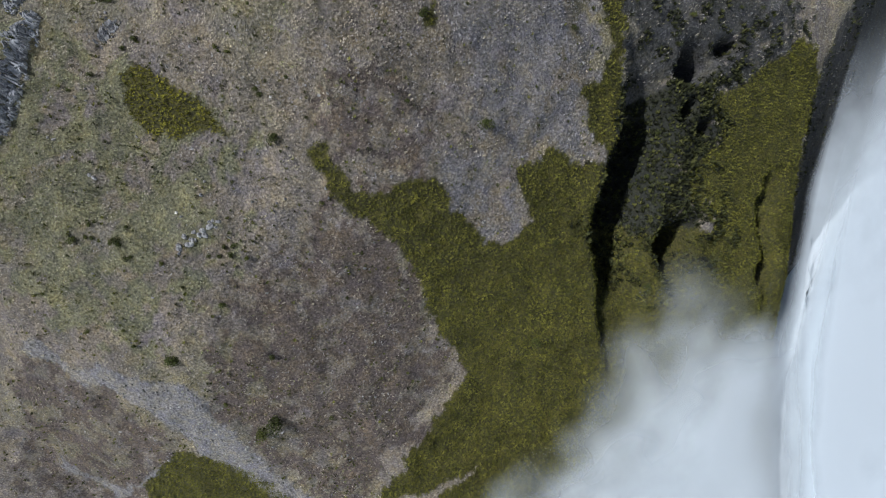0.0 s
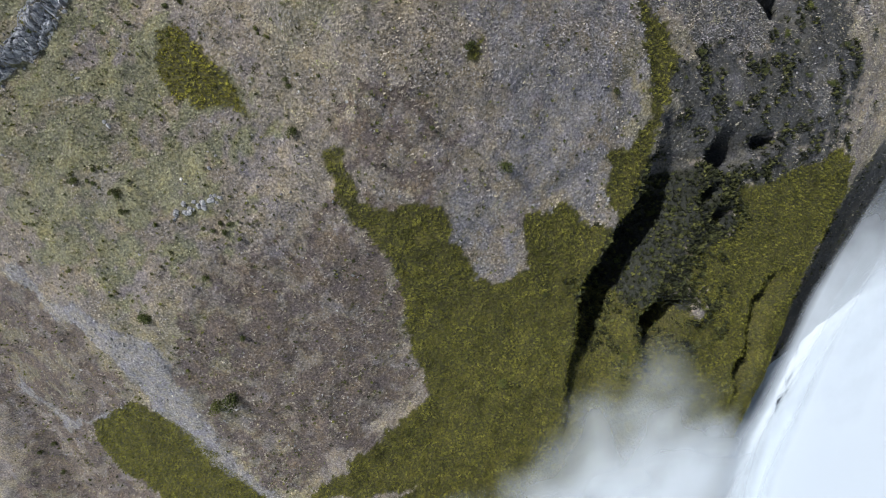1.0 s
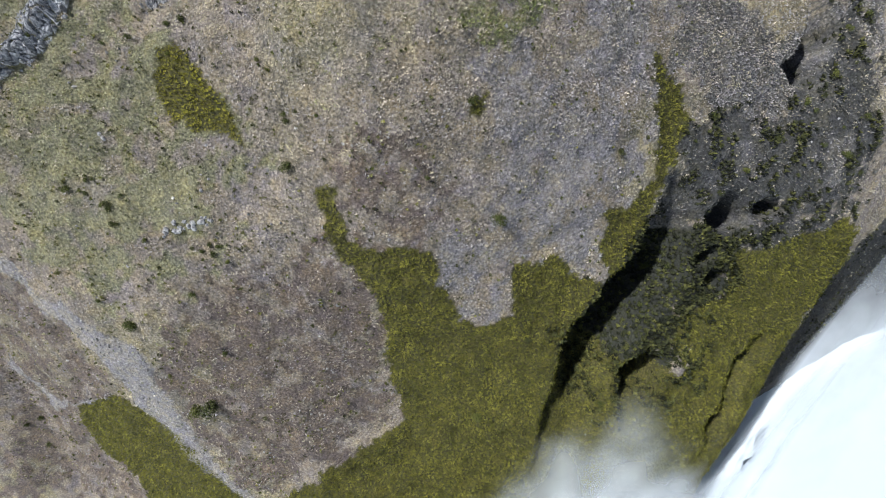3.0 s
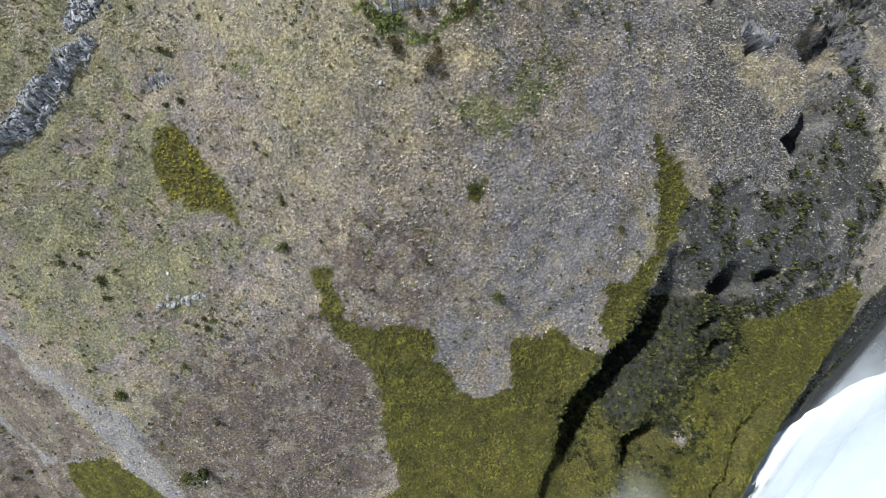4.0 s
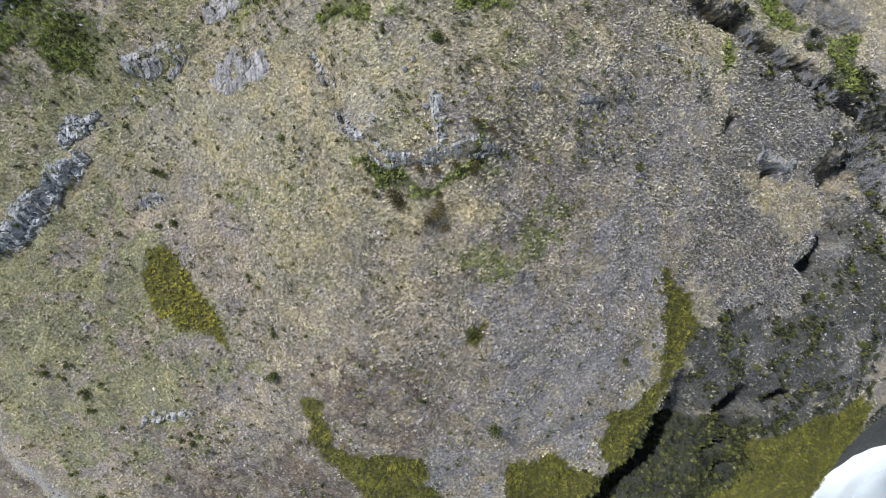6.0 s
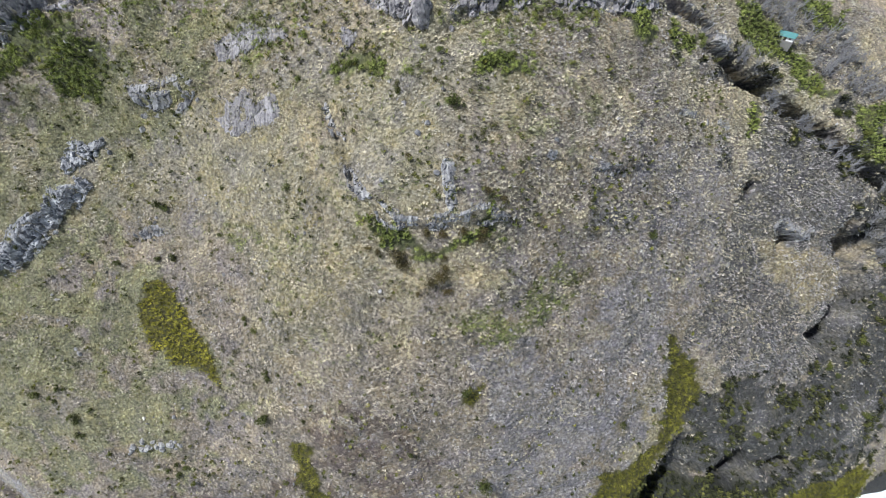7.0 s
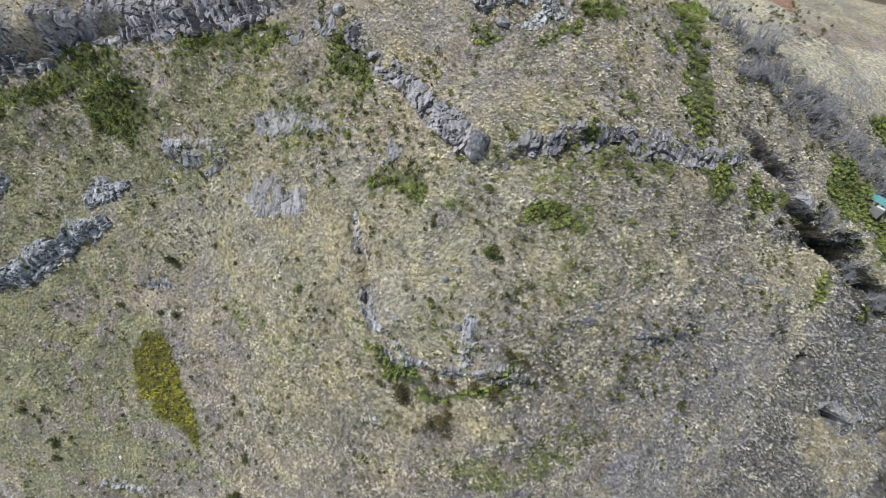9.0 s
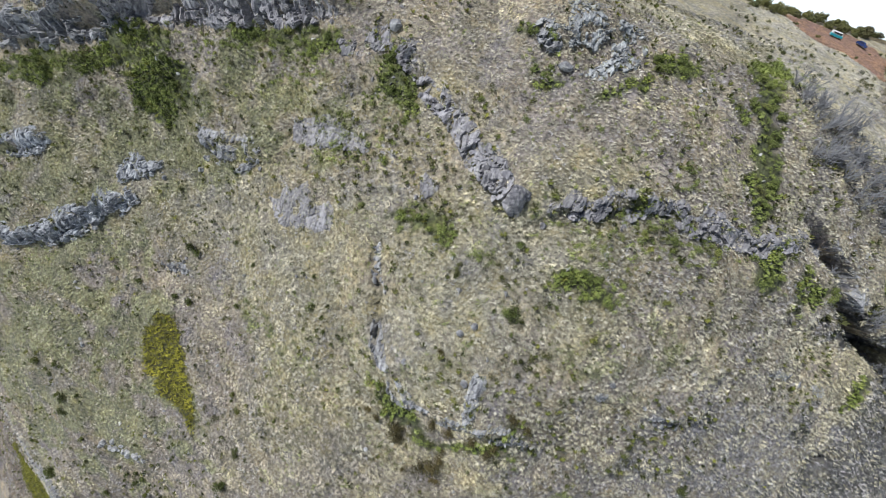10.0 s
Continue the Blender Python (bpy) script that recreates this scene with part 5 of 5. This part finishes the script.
thicket("plateau_shrubs", "brownish olive shrubs on the dry plateau", DULLTHICKET, [q for q in clustered(PLATEAU, 260, 0.3, 0.85, 21) if not zone(ROAD, np.array([q[0]]), np.array([q[1]]), 1.0)[0]])
stand([bush(k) for k in range(36, 40)], [(30 + random.uniform(0, 50), 96 + random.uniform(0, 42), random.uniform(0.35, 0.8)) for k in range(36)],
      "small dark shrub on pale dry ground", "bush", "shrubs of the plateau")


# ---- hut ----
def boxed(bm, lo, hi, bevel=0.0):
    m = Matrix.Translation([(a + b) / 2 for a, b in zip(lo, hi)]) @ Matrix.Diagonal([b - a for a, b in zip(lo, hi)] + [1])
    made = bmesh.ops.create_cube(bm, size=1.0, matrix=m)
    if bevel:
        edges = list({e for v in made["verts"] for e in v.link_edges})
        bmesh.ops.bevel(bm, geom=edges, offset=bevel, segments=2, affect="EDGES")


def box_part(name, lo, hi, material, parent, bevel=0.0, label=""):
    bm = bmesh.new()
    boxed(bm, lo, hi, bevel)
    return part(name, bm, material, parent, label)


TEAL = plain("turquoise sheet metal", (0.11, 0.27, 0.27), 0.5, 0.0, 1.5, 0.2)
WHITEWASH = plain("white render", (0.75, 0.75, 0.73), 0.8, 0.0, 2.0, 0.12)
CONCRETE = plain("concrete", (0.17, 0.165, 0.155), 0.9, 0.0, 1.5, 0.2)
DARKWOOD = plain("dark door wood", (0.07, 0.05, 0.04), 0.7)
GLASS = plain("dark window glass", (0.02, 0.025, 0.03), 0.08)


def hut():
    ob = new("hut")
    box_part("terrace", (-3.6, -2.9, -3.0), (3.4, 1.6, 0.0), CONCRETE, ob, 0.05, "pale concrete terrace")
    box_part("wall", (-3.1, -1.0, 0.0), (3.1, -0.84, 1.45), WHITEWASH, ob)
    box_part("wall", (-3.1, 1.24, 0.0), (3.1, 1.4, 2.5), WHITEWASH, ob)
    for x in (-3.1, 2.94):
        box_part("wall", (x, -0.84, 0.0), (x + 0.16, 1.24, 1.45), WHITEWASH, ob)
    bm = bmesh.new()
    for i in range(34):
        x = -3.4 + 0.2 * i
        a = [bm.verts.new((x + dx, y, 1.4 + 0.42 * (y + 1.5) + dz)) for y in (-1.6, 1.65) for dx, dz in ((0, 0), (0.1, 0.05), (0.2, 0))]
        bm.faces.new((a[0], a[1], a[4], a[3]))
        bm.faces.new((a[1], a[2], a[5], a[4]))
    bmesh.ops.remove_doubles(bm, verts=bm.verts, dist=0.01)
    bmesh.ops.solidify(bm, geom=bm.faces[:], thickness=0.04)
    part("roof", bm, TEAL, ob, "corrugated turquoise metal roof")
    box_part("lean_to", (-4.1, -1.2, 0.0), (-3.42, 1.5, 2.3), WHITEWASH, ob, 0.03, "white lean-to at the end")
    door = box_part("door", (-0.5, -1.05, 0.0), (0.4, -1.0, 1.4), DARKWOOD, ob)
    box_part("handle", (0.25, -1.1, 0.95), (0.32, -1.05, 1.05), CONCRETE, door)
    for x in (-2.3, 1.2):
        w = box_part("window", (x, -1.06, 0.6), (x + 1.0, -1.0, 1.2), WHITEWASH, ob)
        box_part("pane", (x + 0.08, -1.075, 0.66), (x + 0.92, -1.06, 1.14), GLASS, w)
    return ob


cabin = tagged(hut(), "small hut with turquoise metal roof beside dead trees", "hut")
cabin.matrix_world = pose(78.2, 40.6, 194.0, 0, 0, -45) @ Matrix.Diagonal((0.56, 0.48, 0.6, 1))

# ---- vehicles ----
TYRE = plain("tyre rubber", (0.02, 0.02, 0.02), 0.9)
RIM = plain("steel rim", (0.5, 0.5, 0.5), 0.35, 1.0)


def wheel(ob, x, y, r=0.33):
    bm = bmesh.new()
    bmesh.ops.create_cone(bm, cap_ends=True, segments=20, radius1=r, radius2=r, depth=0.22, matrix=pose(x, y, r, 90))
    bmesh.ops.bevel(bm, geom=[e for e in bm.edges if len(e.link_faces) == 2 and e.calc_face_angle() > 1], offset=0.03, segments=2, affect="EDGES")
    tyre = part("wheel", bm, TYRE, ob)
    bm = bmesh.new()
    bmesh.ops.create_cone(bm, cap_ends=True, segments=16, radius1=0.6 * r, radius2=0.5 * r, depth=0.26, matrix=pose(x, y, r, 90))
    part("rim", bm, RIM, tyre)


def vehicle(name, outline, roofline, width, paint, upper):
    """A body from its side outline, with a glazed cabin set in above it."""
    ob = new(name)
    for piece, shape, w, m in (("body", outline, width, paint), ("cabin", roofline, width * 0.9, upper)):
        bm = bmesh.new()
        rows = [[bm.verts.new((x, y, z)) for x, z in shape] for y in (-w / 2, w / 2)]
        bm.faces.new(rows[0])
        bm.faces.new(rows[1][::-1])
        for i in range(len(shape)):
            j = (i + 1) % len(shape)
            bm.faces.new((rows[0][i], rows[1][i], rows[1][j], rows[0][j]))
        bmesh.ops.recalc_face_normals(bm, faces=bm.faces)
        bmesh.ops.bevel(bm, geom=bm.edges[:], offset=0.06, segments=2, affect="EDGES")
        part(piece, bm, m, ob)
    x0, x1 = outline[0][0], max(x for x, _ in outline)
    for x in (x0 + 0.8, x1 - 0.85):
        for y in (-width / 2 + 0.1, width / 2 - 0.1):
            wheel(ob, x, y)
    z = roofline[0][1]
    top, a, b = max(q for _, q in roofline), roofline[0][0], roofline[-1][0]
    for y in (-width * 0.45 - 0.012, width * 0.45 + 0.002):
        for i in range(3):
            w = (b - a) * 0.72 / 3
            x = a + (b - a) * 0.14 + i * w
            box_part("window", (x + 0.05, y, z + 0.12), (x + w - 0.05, y + 0.01, top - 0.14), GLASS, ob)
    for y in (-width / 2 + 0.2, width / 2 - 0.4):
        box_part("headlight", (x1 - 0.03, y, 0.6), (x1 + 0.02, y + 0.25, 0.78), WHITEWASH, ob)
        box_part("tail_light", (x0 - 0.02, y, 0.7), (x0 + 0.03, y + 0.2, 0.9), plain("red lens", (0.4, 0.02, 0.02), 0.3), ob)
    return ob


CYAN, BLUE = plain("cyan paint", (0.05, 0.42, 0.5), 0.3, 0.0, 0.5, 0.05), plain("dark blue paint", (0.03, 0.05, 0.16), 0.25, 0.0, 0.5, 0.05)
VANWHITE = plain("white paint", (0.8, 0.8, 0.8), 0.3, 0.0, 0.5, 0.04)
van = tagged(vehicle("van", [(-2.2, 0.3), (2.2, 0.3), (2.25, 0.95), (2.1, 1.15), (-2.2, 1.15)], [(-2.15, 1.13), (-2.1, 2.0), (1.55, 2.0), (2.05, 1.13)], 1.8, CYAN, VANWHITE),
             "cyan van with white upper body on red road", "van")
van.matrix_world = pose(60.3, 110.8, 214.85, 0, 0, -8) @ Matrix.Scale(0.68, 4)
car = tagged(vehicle("car", [(-2.0, 0.28), (2.05, 0.28), (2.1, 0.75), (1.0, 0.95), (-2.0, 0.98)], [(-1.85, 0.95), (-1.3, 1.5), (0.3, 1.5), (1.1, 0.95)], 1.72, BLUE, BLUE),
             "dark blue car parked on red road", "car")
car.matrix_world = pose(68.2, 112.2, 214.72, 0, 0, -50) @ Matrix.Scale(0.7, 4)

# ---- clouds ----
def vapour(name, material, places, columns, thickness, label):
    """A sheet of vapour over rows of places; where it is too thin to see there is none."""
    q = np.arange(len(places) - columns).reshape(-1, columns)[:, :-1].ravel()
    quads = np.stack([q, q + 1, q + columns + 1, q + columns], -1)
    quads = quads[thickness[quads].max(1) > -0.6]
    used, back = np.unique(quads, return_inverse=True)
    me = mesh_of(name, places[used], back.reshape(-1, 4).tolist(), material, True)
    me.attributes.new("thickness", "FLOAT", "POINT").data.foreach_set("value", thickness[used].astype(np.float32))
    return tagged(new(name, me), label, "cloud", kind="stuff")


def smooth_land(u, s, off):
    """The broad form of the slope, raised along its normal."""
    spread = [land(u + 9 * math.cos(k), s + 9 * math.sin(k)) for k in (0.4, 1.66, 2.91, 4.17, 5.43)]
    return np.mean(spread, 0) + off * np.array([0.25, -0.85 * SS, CS])


def wisps(u, s):
    """Mist that fills the foot of the gully."""
    top = np.interp(u, [-60, -30, 10, 24, 34, 60, 72, 95], [-158, -146, -133, -114, -112, -112, -122, -140])
    return np.clip((top - s) / 30, -1.5, 1.6)


EDGE = [np.polyfit(np.arange(-200, -40, 4.0), c, 2) for c in land(rim(np.arange(-200, -40, 4.0)) - 3, np.arange(-200, -40, 4.0)).T]


def over_rim(d, s, off):
    """A smooth sheet that hangs down from the rim, d metres out."""
    edge = np.stack([np.polyval(c, s) for c in EDGE], -1)
    return edge + np.stack([d + 0.6 * off, 0 * d - 0.35 * off, 0.6 * off - 0.16 * d], -1)


def bank(d, s):
    """Cloud that hangs on the cliff beyond the rim."""
    return np.clip((-78 - s + 0.75 * d) / 44, -1.5, 1.6) - np.clip((3 - d) / 7, 0, 2)


far = np.arange(-3500, 3501, 70.0)
x, y = [a.ravel() for a in np.meshgrid(far, far)]
vapour("cloud", VAPOUR, np.stack([x, y, -58 + 5 * vnoise(x / 300, y / 300, 1)], -1), len(far), 3 + 0 * x, "sea of white cloud filling the valleys")
xs, ys = np.arange(-90.0, 190.0, 3.0), np.arange(-215.0, -60.0, 3.0)
u, s = [a.ravel() for a in np.meshgrid(xs, ys)]
for i in range(3):
    drift = 1.1 * (vnoise(u / 21, s / 21, 60 + i) - 0.5) + 0.5 * (vnoise(u / 8, s / 8, 63 + i) - 0.5)
    vapour("mist", MIST, smooth_land(u, s, 9 + 6 * i), len(xs), np.minimum(wisps(u, s), (rim(s) - u - 14) / 10) + drift, "thin grey mist over the gully")
out, down = [a.ravel() for a in np.meshgrid(np.arange(-6.0, 150.0, 3.0), np.arange(-230.0, -40.0, 3.0))]
for i in range(3):
    drift = 0.9 * (vnoise(out / 21, down / 21, 70 + i) - 0.5)
    vapour("cloud", CLOUD, over_rim(out, down, 9 + 6 * i), 52, bank(out, down) + drift, "white cloud thinning beyond the grassy rim")
